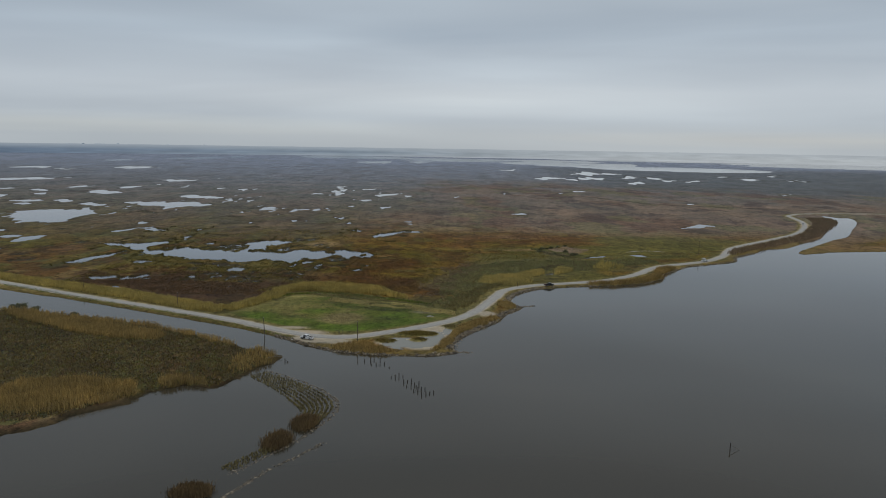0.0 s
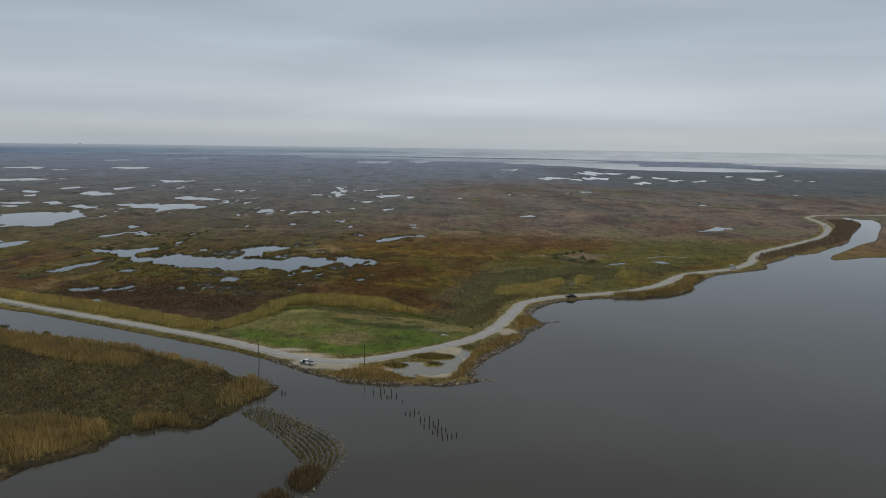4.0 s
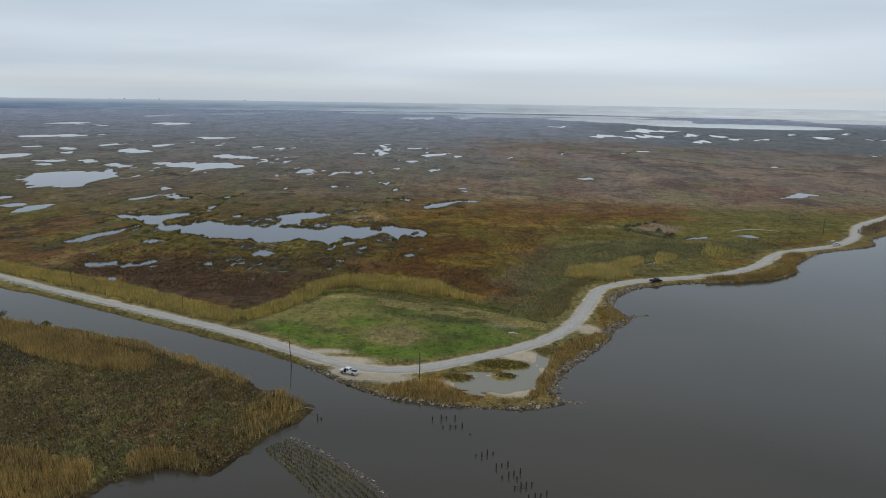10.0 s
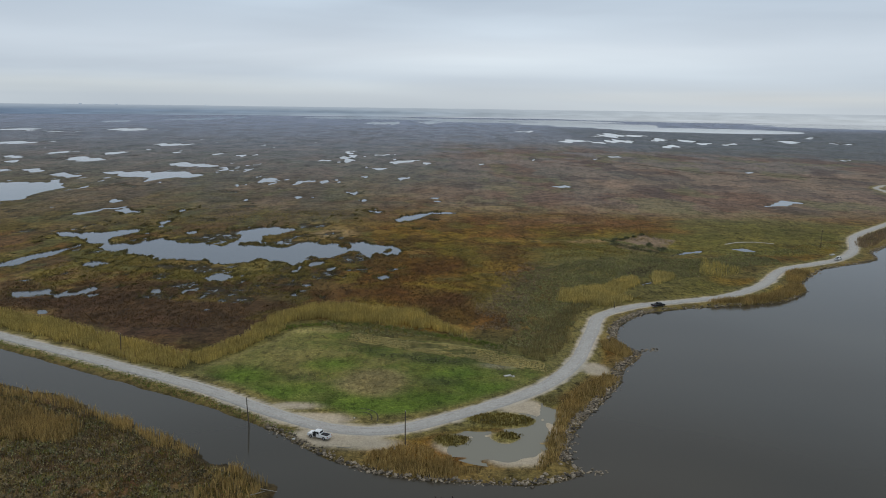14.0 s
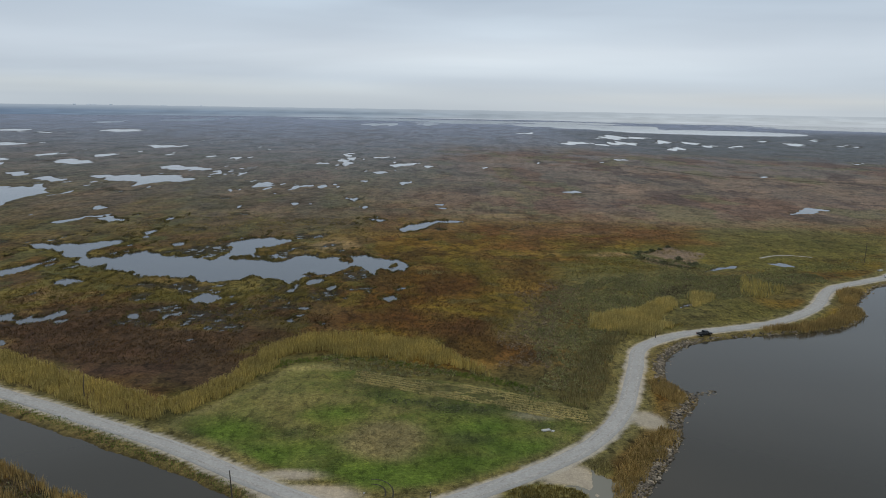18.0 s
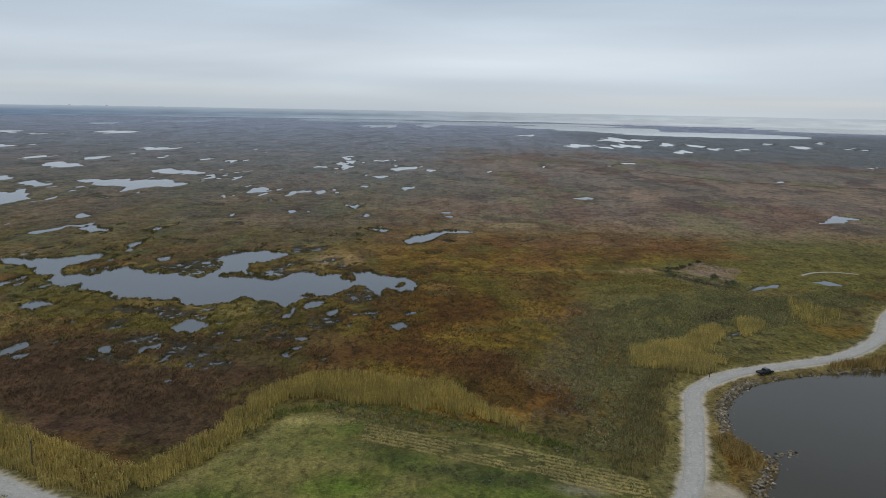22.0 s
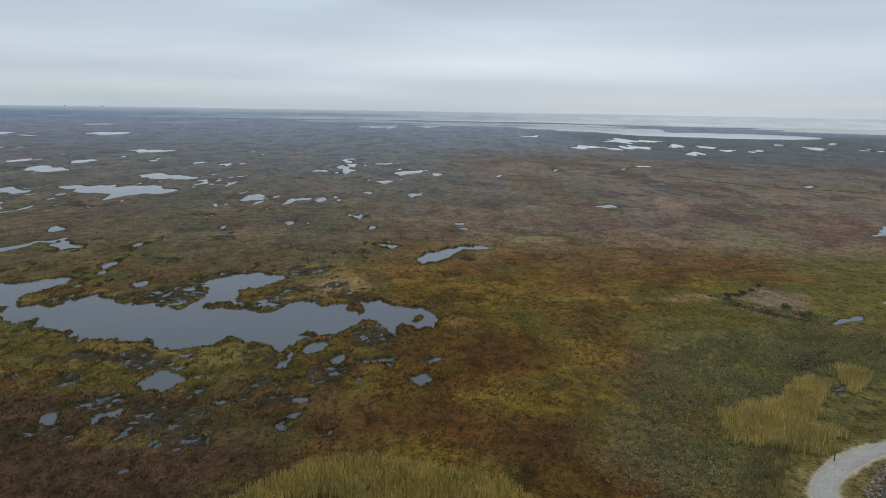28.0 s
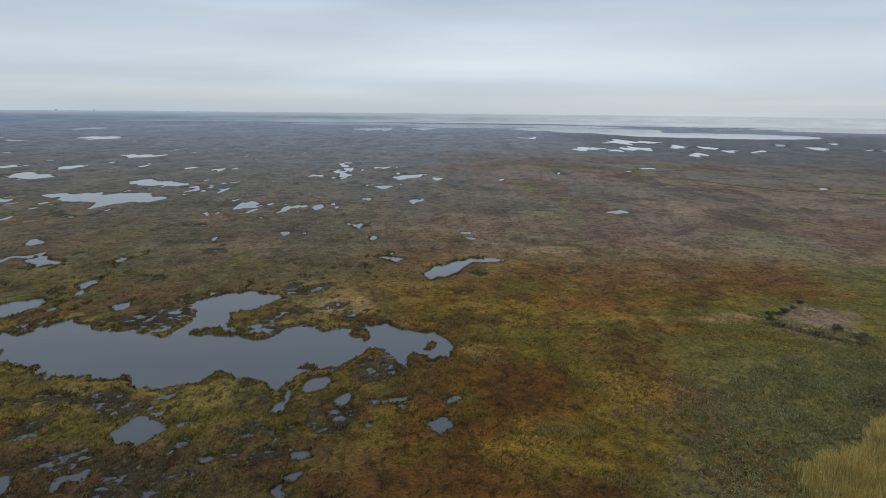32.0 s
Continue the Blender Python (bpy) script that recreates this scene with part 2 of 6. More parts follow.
def line_distance(x, y, line):
    best = np.full(np.shape(x), 1e9)
    for (ax, ay), (bx, by) in zip(line[:-1], line[1:]):
        dx, dy = bx - ax, by - ay
        u = np.clip(((x - ax) * dx + (y - ay) * dy) / (dx * dx + dy * dy + 1e-9), 0, 1)
        best = np.minimum(best, (x - ax - u * dx) ** 2 + (y - ay - u * dy) ** 2)
    return np.sqrt(best)


def inside_distance(x, y, poly):
    """Metres inside (positive) or outside (negative) of a closed outline."""
    loop = np.vstack([poly, poly[:1]])
    d = line_distance(x, y, loop)
    odd = np.zeros(np.shape(x), bool)
    for (ax, ay), (bx, by) in zip(loop[:-1], loop[1:]):
        if ay != by:
            odd ^= ((ay > y) != (by > y)) & (x < (bx - ax) * (y - ay) / (by - ay) + ax)
    return np.where(odd, d, -d)


def mesh_object(name, verts, faces, mat, smooth_shade=False):
    """An object from arrays of places and of faces with the same number of corners."""
    me = bpy.data.meshes.new(name)
    faces = np.asarray(faces, np.int32)
    n, k = faces.shape
    me.vertices.add(len(verts))
    me.vertices.foreach_set("co", np.ascontiguousarray(verts, np.float32).ravel())
    me.loops.add(n * k)
    me.loops.foreach_set("vertex_index", faces.ravel())
    me.polygons.add(n)
    me.polygons.foreach_set("loop_start", np.arange(0, n * k, k, dtype=np.int32))
    me.polygons.foreach_set("use_smooth", np.full(n, smooth_shade))
    me.update(calc_edges=True)
    me.materials.append(mat)
    return new(name, me)


# ---------------------------------------------------------------- the plan
ROAD = spline([(-3400, 2150), (-1200, 925), (-600, 594), (-248, 405), (-204, 381), (-171, 364), (-117, 336), (-93, 323), (-72, 309), (-54, 299),
               (-38, 298), (-21, 308), (-3, 322), (9, 336), (19, 356), (27, 380), (35, 403), (52, 418), (70, 425.5), (82, 430), (97, 437.5), (114, 451.5),
               (127, 467), (136, 481), (147, 494.5), (166, 506.5), (189, 522), (210, 548), (229, 584), (247, 608), (300, 662), (334, 699), (368, 750), (399, 815), (413, 866), (421, 898), (442, 924), (468, 936), (520, 944), (620, 952)])
COAST = spline([(-3400, 2120), (-1200, 900), (-600, 574), (-248, 393), (-196, 369), (-137, 338), (-90, 313), (-69, 299), (-54, 286), (-44, 279), (-30, 274.5),
                (-8, 273), (0, 275), (7, 279), (4, 283), (5, 293), (8, 300), (15, 313), (26, 332), (31, 346), (40, 361), (35, 372), (38, 387), (46, 401), (58, 412),
                (77, 419), (107, 427), (124, 436), (138, 452), (137, 460), (144, 469), (159, 487), (168, 498), (185, 508), (210, 524), (219, 544), (242, 568), (261, 592), (283, 602), (313, 636),
                (345, 672), (379, 727), (412, 777), (441, 822), (458, 859), (463, 893), (466, 910)])
FAR_BANK = spline([(473, 912), (475, 895), (481, 886), (489, 890), (480, 856), (452, 804), (416, 747), (382, 692), (355, 665), (319, 624), (283, 581), (281, 568), (300, 576.5), (330, 587), (520, 615), (900, 650), (3600, 760)])
MAIN = np.vstack([COAST, FAR_BANK, [(3600, 9000), (-3400, 9000)]])
ISLET = np.vstack([spline([(-3400, 2060), (-1200, 840), (-600, 515), (-260, 350), (-211, 344), (-179, 333), (-151, 325), (-122, 312), (-99, 297), (-78, 282), (-60, 271),
                           (-62, 257), (-67, 246), (-73, 231), (-86, 235), (-94, 228), (-97, 219), (-106, 206), (-118, 190), (-150, 176), (-240, 160), (-600, 150), (-3400, 200)]),
                   [(-3400, 400)]])
LAWN = spline([(-100.5, 335.5), (-95, 347), (-89.5, 358), (-83, 368), (-80, 377), (-75, 383), (-61, 379), (-47, 372.5), (-34, 369.5), (-21, 366.5), (-8, 359.5), (4, 351), (9.5, 345), (0, 330), (-15, 318), (-28, 309), (-47, 305), (-55, 310), (-72, 318)], closed=True)
MOUND = np.array([(70, 555), (79, 569), (99, 590), (106, 578), (113, 571), (102.5, 549), (91.5, 532), (80.5, 537), (74, 547)], float)


def ellipses(x, y, lobes):
    """Metres outside of a union of upright ovals (negative inside)."""
    best = np.full(np.shape(x), 1e9)
    for cx, cy, a, b in lobes:
        r = np.sqrt(((x - cx) / a) ** 2 + ((y - cy) / b) ** 2)
        best = np.minimum(best, (r - 1) * min(a, b))
    return best


def graded(lo, a, b, hi, fine, grow):
    """Grid lines: even between a and b, ever wider outside."""
    mid = list(np.arange(a, b, fine))
    up, s = [b], fine
    while up[-1] < hi:
        up.append(up[-1] + s)
        s = min(s * (1 + grow), 60)
    down, s = [a], fine
    while down[-1] > lo:
        down.append(down[-1] - s)
        s = min(s * (1 + grow), 60)
    return np.array(down[:0:-1] + mid + up)


GX, GY = graded(-3300, -225, 165, 3300, 1.2, 0.009), graded(60, 175, 600, 4950, 1.2, 0.013)
X, Y = np.meshgrid(GX, GY)

shore = fbm(X, Y, 9, 5, 4)
main_in = inside_distance(X, Y, MAIN) + shore * 2.0
isl_in = inside_distance(X, Y, ISLET) + shore * 8.0
land = np.maximum(main_in, isl_in)
road_d = line_distance(X, Y, ROAD)
Z = np.clip(land * 0.22, -1.5, 0.5) + np.where(land > 1, 0.22 * fbm(X, Y, 6, 11, 3), 0)
near_road = smooth(9.0, 4.0, road_d)
Z = np.where(land > 0, Z * (1 - near_road) + 0.6 * near_road, Z)
Z = np.where((land > -0.5) & (land < 2), np.minimum(Z, land * 0.4), Z)
POND_EDGE = np.full(X.shape, 99.0)


def pond(*lobes, ragged=0.75):
    """Sinks a pool with a ragged edge into the marsh."""
    m = 1.6 * max(max(a, b) for _, _, a, b in lobes) + 5
    x0, x1 = min(l[0] for l in lobes) - m, max(l[0] for l in lobes) + m
    y0, y1 = min(l[1] for l in lobes) - m, max(l[1] for l in lobes) + m
    ia, ib = np.searchsorted(GX, (x0, x1))
    ja, jb = np.searchsorted(GY, (y0, y1))
    if ib - ia < 2 or jb - ja < 2:
        return
    s = np.s_[ja:jb, ia:ib]
    x, y = X[s], Y[s]
    size = float(np.median([min(a, b) for _, _, a, b in lobes]))
    if lobes[0][1] > 800:
        lobes = [(cx, cy, a, b * 0.72) for cx, cy, a, b in lobes]
    f = ellipses(x, y, lobes)
    f = f + size * 0.05 + ragged * (fbm(x, y, max(5.0, size * 0.8), 31, 3) * min(max(size * 1.5, 4.0), 40) + fbm(x * 0.6, y * 0.7, max(3.2, size * 0.25), 37, 3) * min(max(size * 0.75, 3.0), 26))
    if size > 200:
        f = f + 1200 * np.maximum(0, fbm(x * 0.3, y, 220, 39, 4) - 0.07)
    Z[s] = np.minimum(Z[s], np.clip(f * 0.16, -0.8, 9))
    POND_EDGE[s] = np.minimum(POND_EDGE[s], f)


def pool(outline, *islets):
    """Sinks a pool of the given outline, less its islets, with a nibbled shore."""
    p = np.array(outline, float)
    reach = max(np.ptp(p[:, 0]), np.ptp(p[:, 1])) * 0.15 + 8
    far = max(1.0, p[:, 1].mean() / 520)
    ia, ib = np.searchsorted(GX, (p[:, 0].min() - reach, p[:, 0].max() + reach))
    ja, jb = np.searchsorted(GY, (p[:, 1].min() - reach, p[:, 1].max() + reach))
    if ib - ia < 2 or jb - ja < 2:
        return
    s = np.s_[ja:jb, ia:ib]
    x, y = X[s], Y[s]
    k = max(1.0, p[:, 1].mean() / 210)
    flat_y = (1.0, 1 / k)
    f = -inside_distance(x, y / k, p * flat_y)
    for islet in islets:
        f = np.maximum(f, inside_distance(x, y / k, np.array(islet, float) * flat_y))
    bulk = min(1.0, math.sqrt(np.ptp(p[:, 0]) * np.ptp(p[:, 1]) / k) / (24 * far))
    f = f + (3.0 + 2.0 * bulk) * min(1.0, 0.3 + bulk) * far * fbm(x, y / k, (3.2 + 2.4 * bulk) * far, 31, 3) + 0.12 * far
    f = f + (1.3 if p[:, 0].max() < -20 else 0.6) * far * fbm(x, y / k, 2.3 * far, 33, 2)
    crumbs = (0.25 - fbm(x, y / k, 4.2 * far, 35, 3)) * 9 * far + (99 if p[:, 0].max() > -60 or p[:, 1].mean() < 515 else 0)
    f = np.where((f > 0) & (f < 8 * far * (0.4 + bulk)), np.minimum(f, crumbs), f)
    Z[s] = np.minimum(Z[s], np.clip(f * 0.3 / far, -0.8, 9))
    POND_EDGE[s] = np.minimum(POND_EDGE[s], f)


pool([(-264.8, 570.9), (-261.8, 571.2), (-251.1, 572.1), (-236.6, 575.1), (-225, 585.2), (-219.6, 589.4), (-216.5, 576.9), (-219, 564.7), (-222.9, 556.2), (-222.3, 550), (-214.6, 538.6), (-204, 538), (-198.6, 547.4), (-194.1, 558.7), (-189.3, 552.8), (-184, 547), (-173.2, 542), (-163.1, 542.8), (-159.3, 535.8), (-152.2, 536.4), (-144.2, 534.2), (-135.6, 523.9), (-132.9, 491.3), (-143.3, 491.7), (-150.7, 498), (-163.5, 497.1), (-172.5, 499.9), (-177.3, 501.9), (-190.2, 507), (-195.4, 506.6), (-199.7, 519), (-209.1, 518.3), (-215.8, 524.4), (-221, 533.7), (-230.6, 537.3), (-236.9, 551.9), (-249.3, 554), (-257.4, 561.4)])
pool([(-160.8, 515.5), (-161.6, 538.5), (-152.2, 536.4), (-151.4, 548.2), (-147.8, 554.7), (-150.2, 567.4), (-155.3, 580.6), (-155.1, 587.9), (-149.9, 599.6), (-139.4, 604.3), (-125.6, 596.6), (-123.3, 592.4), (-129.5, 575.6), (-139.1, 569.7), (-135.2, 553.1), (-127.6, 536.1), (-119.5, 533.6), (-112.8, 537.1), (-111.3, 548), (-103.8, 549.7), (-96.6, 545.8), (-89.6, 550.7), (-84.5, 514.7), (-86.1, 509.3), (-89.6, 509.9), (-93, 509.7), (-96.5, 509.5), (-100.2, 505), (-100.4, 495.1), (-100.3, 487.3), (-103.4, 488.7), (-106.4, 492.3), (-109.6, 492.2), (-114.4, 498.3), (-123.6, 503.5), (-123.9, 501.1), (-126.2, 495.2), (-132.9, 491.3), (-143.3, 491.7), (-154, 500.1)], [(-144.9, 543.4), (-141.4, 549.2), (-135.1, 549.7), (-134.2, 542), (-140.8, 538.3)], [(-85.6, 542.2), (-83.3, 546.7), (-79.6, 541.5), (-80.4, 535.2), (-83.8, 536)])
pool([(-103.6, 528.6), (-103.4, 547.5), (-96.6, 545.8), (-89.6, 550.7), (-79.2, 551.4), (-74.2, 554.1), (-68.3, 545.6), (-56.7, 545.3), (-50.9, 527.2), (-53, 517.7), (-57.4, 512), (-62.7, 520.7), (-65.6, 518.7), (-65.2, 507.1), (-68.4, 512.2), (-74.2, 523.8), (-78.6, 524.4), (-84.5, 514.7), (-89.6, 509.9), (-96.9, 512.1)], [(-85.6, 542.2), (-83.3, 546.7), (-79.6, 541.5), (-80.4, 535.2), (-83.8, 536)], [(-61.1, 525.6), (-57.5, 535.8), (-53.4, 533), (-57.9, 521)])
pool([(-94.5, 487.8), (-94.3, 496), (-88.7, 498), (-86.2, 494.7), (-88.8, 487.9), (-92.4, 484.8)])
pool([(-244.9, 471.3), (-247.5, 478.2), (-245.2, 484.3), (-243.1, 496.8), (-239.5, 510.3), (-234.5, 519.4), (-229.9, 525.2), (-231.2, 512.8), (-232.9, 497.8), (-235.2, 485.2), (-238.8, 473.3)])
pool([(-205.9, 482.9), (-205, 488.4), (-199.9, 491), (-194.1, 487), (-193.4, 493.8), (-192.5, 483.9), (-197.1, 480.3), (-197, 475.2), (-202.3, 482.1)])
pool([(-138.2, 457), (-136.5, 463.6), (-133.6, 469.5), (-128.2, 465.1), (-124, 460.7), (-125.8, 456), (-127.6, 450.7), (-133.5, 454.7)])
pool([(-209.3, 427.3), (-198.9, 430.9), (-196.1, 433.4), (-191.8, 426.1), (-188, 428.5), (-182.5, 428.1), (-180.2, 435.9), (-177.6, 439.2), (-174.6, 434.7), (-176.6, 427), (-181, 421.6), (-185, 417.9), (-190.8, 422.5), (-193.4, 421.6), (-201.6, 418.3)])
pool([(-169.7, 436.5), (-169.4, 440.6), (-166.6, 439.1), (-167.9, 435.1)])
pool([(-151.8, 432.2), (-151.4, 435.3), (-148.6, 435.4), (-146.4, 431), (-148.7, 427.9)])
pool([(-139.9, 435.2), (-137.7, 436.9), (-136.2, 431.6), (-136.3, 428.6)])
pool([(-136.8, 436.2), (-133.3, 437.9), (-133, 434.1)])
pool([(-111, 429.3), (-108.7, 431.7), (-108.5, 427.2)])
pool([(-119.4, 405.1), (-117.5, 407.1), (-117.2, 403.4)])
pool([(-184.3, 401.7), (-181.2, 401.2), (-177.9, 399.6), (-177.2, 396.1), (-179.9, 395.3)])
pool([(-153.3, 437.3), (-149.8, 435.5), (-145.8, 429.5), (-146.2, 427.2), (-149.3, 429.5)])
pool([(-138.5, 431.5), (-139.4, 435.6), (-135.8, 437), (-132.6, 438.3), (-132.7, 434.5), (-136.7, 433.9), (-135.8, 429.6), (-136.5, 428.2)])
pool([(-139.4, 444.4), (-135.4, 447), (-133.8, 445.1), (-137.4, 443.1)])
pool([(-149.4, 441.5), (-146.5, 443.2), (-145.1, 441.1)])
pool([(-111.6, 444.8), (-105, 446.8), (-105.1, 444.9), (-109, 442.9)])
pool([(-89.9, 447.6), (-86.2, 448.8), (-84.8, 446.2), (-88.8, 445.3)])
pool([(-91.2, 429.6), (-89.4, 432.5), (-87.8, 427.8)])
pool([(-89.5, 435.7), (-85.2, 439.6), (-86.6, 434.7)])
pool([(-83.5, 485), (-79.8, 487.2), (-80.2, 477.6), (-82.2, 474.8), (-84.4, 479.6)])
pool([(-100.1, 472.6), (-96.9, 479.3), (-96.8, 471.2)])
pool([(-75.8, 479.7), (-68.8, 481.5), (-62.5, 482.4), (-67.1, 478.6), (-73.2, 477.3)])
pool([(-124.4, 545.3), (-119.4, 550.4), (-116.1, 544.8), (-121.4, 541.2)])
pool([(-59.9, 463.4), (-57.7, 469.3), (-55.6, 467.5), (-53.1, 469.6), (-51.4, 463.3), (-55.1, 459.4)])
pool([(-53.9, 480.9), (-51.3, 483.4), (-46.1, 485.6), (-48.2, 481.8), (-52.2, 478.1)])
pool([(-61.7, 643.1), (-56.7, 656.6), (-47.7, 668.3), (-36.5, 684), (-28.7, 684.3), (-19.3, 678.5), (-26.5, 672.2), (-34.3, 667.4), (-42.2, 655.8), (-45.3, 646.3), (-51.2, 633.5), (-58, 630.8)])
pool([(-90, 683.3), (-81.9, 688.5), (-74, 679.3), (-77.8, 671.6), (-84.1, 674.3)])
pool([(-40.2, 767.4), (-32.6, 770.1), (-34.8, 763.1)])
pool([(-38.3, 747.8), (-28.2, 748.3), (-32.2, 739.8)])
pool([(-47.7, 604.5), (-40.1, 606.8), (-42.8, 601.6)])
pool([(239.1, 742), (253.5, 759.2), (266.5, 777.3), (276, 781.2), (281.9, 776.1), (286.7, 771), (266.6, 752.6), (249.7, 740.6)])
pool([(-467.9, 826.5), (-463.7, 838.3), (-448.4, 846.5), (-413.7, 840.7), (-425.2, 868), (-421, 874.8), (-392.8, 822), (-379.8, 808.4), (-383.2, 792.8), (-379.2, 760.7), (-377.5, 739.3), (-367.3, 716.6), (-376.3, 711.5), (-387.2, 710), (-400.3, 716), (-409, 707.1), (-455.6, 772.5), (-475, 820)])
pool([(-456, 921), (-456, 935), (-458, 950), (-433, 925), (-420, 921), (-423.4, 899.8), (-420.2, 887.5), (-429.1, 898.9), (-444, 910)])
pool([(-414, 958), (-407, 967), (-379, 964), (-371, 973), (-361, 967), (-326, 981), (-314, 953), (-295, 942), (-296, 922), (-308, 913), (-327.1, 896.7), (-329.3, 871.6), (-329.3, 859.9), (-343, 907), (-355, 905), (-369, 909), (-381, 920)])
pool([(-388, 1083), (-383, 1104), (-341, 1092), (-315, 1060), (-327, 1048), (-367, 1049)])
pool([(-308, 1034), (-303, 1053), (-288, 1012), (-276, 1007), (-278, 990), (-295, 1003), (-295, 1019)])
pool([(-591, 1181), (-567, 1187), (-558, 1201), (-527, 1172), (-488, 1134), (-501, 1110), (-531, 1114), (-558, 1165)])
pool([(-557, 1255), (-559, 1298), (-530, 1305), (-529, 1262), (-538, 1232)])
pool([(-639, 1248), (-631, 1310), (-615, 1269), (-621, 1225)])
pool([(-659, 1165), (-660, 1203), (-625, 1173), (-619, 1139)])
pool([(-606, 1087), (-602, 1109), (-581, 1082), (-582, 1062)])
pool([(-582, 1502), (-576, 1547), (-529, 1539), (-504, 1569), (-511, 1503), (-541, 1455)])
pool([(-920, 1463), (-889, 1516), (-855, 1550), (-804, 1543), (-803, 1478), (-846, 1444), (-870, 1417)])
pool([(-958, 2139), (-981, 2280), (-933, 2303), (-861, 2184), (-886, 2081)])
pool([(-1385, 3021), (-1357, 3271), (-1265, 3001), (-1299, 2881)])
pool([(-1302, 3444), (-1215, 3987), (-1083, 3619), (-1132, 3318), (-1208, 3262)])
pool([(-1180, 4019), (-1182, 4415), (-1040, 3803), (-1090, 3762)])
pool([(-1070, 2043), (-1008, 2028), (-977, 1921)])
pool([(-1199, 2173), (-1147, 2148), (-1100, 2030)])
pool([(-569, 960), (-556, 970), (-536, 982), (-525, 952), (-539, 942)])
pool([(-522, 976), (-509, 995), (-483, 953), (-487, 937), (-505, 964)])
pool([(-537, 914), (-531, 929), (-513, 918), (-511.5, 897.9)])
pool([(-293.7, 650.2), (-288.2, 660.1), (-282.9, 677), (-280.7, 657.9), (-286, 642.1)])
pool([(-268.2, 662.6), (-273, 685), (-266, 679.1), (-260, 666.8), (-250.8, 664.7), (-249.6, 655.4), (-260.6, 654.1)])
pool([(-220.2, 613.4), (-215.8, 627.3), (-211.6, 617), (-213, 603.9)])
pool([(-187.7, 578), (-183.2, 585.4), (-180.3, 576.5), (-183, 569.6)])
pool([(-289.9, 672.8), (-275.9, 681.3), (-272.6, 671.7)])
pool([(-221.1, 871.3), (-222, 914), (-210, 916), (-201.4, 880.3), (-211.5, 872.8)])
pool([(-223.8, 658.5), (-221.7, 668.2), (-217.8, 650.1)])
pool([(-330.1, 677.9), (-323.4, 682.1), (-322.6, 672.1)])
pool([(-297.4, 714.3), (-292.9, 722.6), (-289.8, 707.8)])
pool([(-219, 901), (-216, 926), (-205, 908), (-205.4, 889.2), (-213.9, 866.2), (-217.8, 869.9)])
pool([(-178.7, 862.8), (-181.9, 892.6), (-173.8, 893.8), (-174.2, 867.6)])
pool([(-159.9, 882.5), (-155, 906), (-149.1, 888.4), (-152.3, 870.7)])
pool([(-142.3, 885), (-138, 904), (-135.7, 881.6)])
pool([(-125, 950), (-115, 957), (-116, 936)])
pool([(-83, 936), (-77, 952), (-68, 938), (-77, 917)])
pool([(-123, 1058), (-108, 1075), (-100, 1055), (-114, 1040)])
pool([(-210, 1166), (-208, 1204), (-190, 1171)])
pool([(-196, 1246), (-180, 1260), (-168, 1203), (-156, 1187), (-164, 1158), (-177, 1201)])
pool([(-202, 1386), (-193, 1375), (-176, 1329), (-183, 1304)])
pool([(-180, 1271), (-169, 1284), (-168, 1242)])
pool([(-146, 1312), (-121, 1330), (-128, 1283)])
pool([(-108, 1161), (-98, 1189), (-67, 1214), (-82, 1166), (-98, 1138)])
pool([(-63, 1170), (-44, 1165), (-56, 1130)])
pool([(-98.9, 739.5), (-97.2, 759.2), (-91.5, 743), (-96.3, 734.4)])
pool([(-158.2, 760.8), (-154.1, 767.3), (-149.9, 758.9), (-152.6, 749.9)])
pool([(-147.1, 762.1), (-140.7, 765.8), (-140.7, 754.2)])
pool([(-118.9, 803.4), (-107.5, 794.9), (-108.7, 778.8)])
pool([(-197.2, 739.3), (-193.3, 745.3), (-191.9, 729.1)])
pool([(-235.9, 846.8), (-233.8, 859.3), (-227.3, 832.4)])
pool([(-200, 904), (-195, 914), (-194.4, 890.8)])
pool([(-189.8, 829.9), (-184.3, 830.6), (-184.6, 815.9)])
pool([(-299.7, 717.1), (-301.2, 730.2), (-288.7, 718.3), (-290.2, 708.1)])
pool([(-351, 1254), (-337, 1279), (-331, 1226)])
pool([(-395, 1266), (-385, 1303), (-380, 1258)])
pool([(-463, 1296), (-458, 1322), (-446, 1276)])
pool([(14, 1151), (25, 1162), (17, 1128)])
pool([(224, 1870), (267, 1961), (292, 1917), (310, 1898), (240, 1805)])
pool([(368, 2245), (469, 2440), (482, 2289), (536, 2274), (444, 2140), (373, 2146)])
pool([(295, 1823), (342, 1909), (390, 2031), (390, 1924), (442, 2021), (428, 1912), (358, 1819), (325, 1809)])
pool([(476, 2005), (532, 2140), (524, 2021), (550, 2030), (474, 1902), (469, 1950)])
pool([(564, 2062), (575, 2011), (588, 1963), (549, 1878), (533, 1946)])
pool([(428, 1716), (470, 1788), (462, 1688), (422, 1641), (413, 1656)])
pool([(548, 1878), (592, 1869), (535, 1786)])
pool([(606, 1850), (646, 1885), (626, 1813), (582, 1780)])
pool([(785, 2138), (856, 2224), (774, 2077)])
pool([(803, 2006), (883, 2113), (835, 1966), (787, 1928)])
pool([(1009, 2311), (1076, 2369), (971, 2201)])
pool([(608, 1334), (636, 1351), (592, 1291)])
pool([(918, 1967), (955, 2003), (882, 1888)])
pool([(911, 1896), (963, 1957), (891, 1847)])
pool([(186, 2493), (253, 2571), (217, 2376)])
pool([(-386, 3299), (-263, 3592), (-201, 3239), (-316, 3081)])
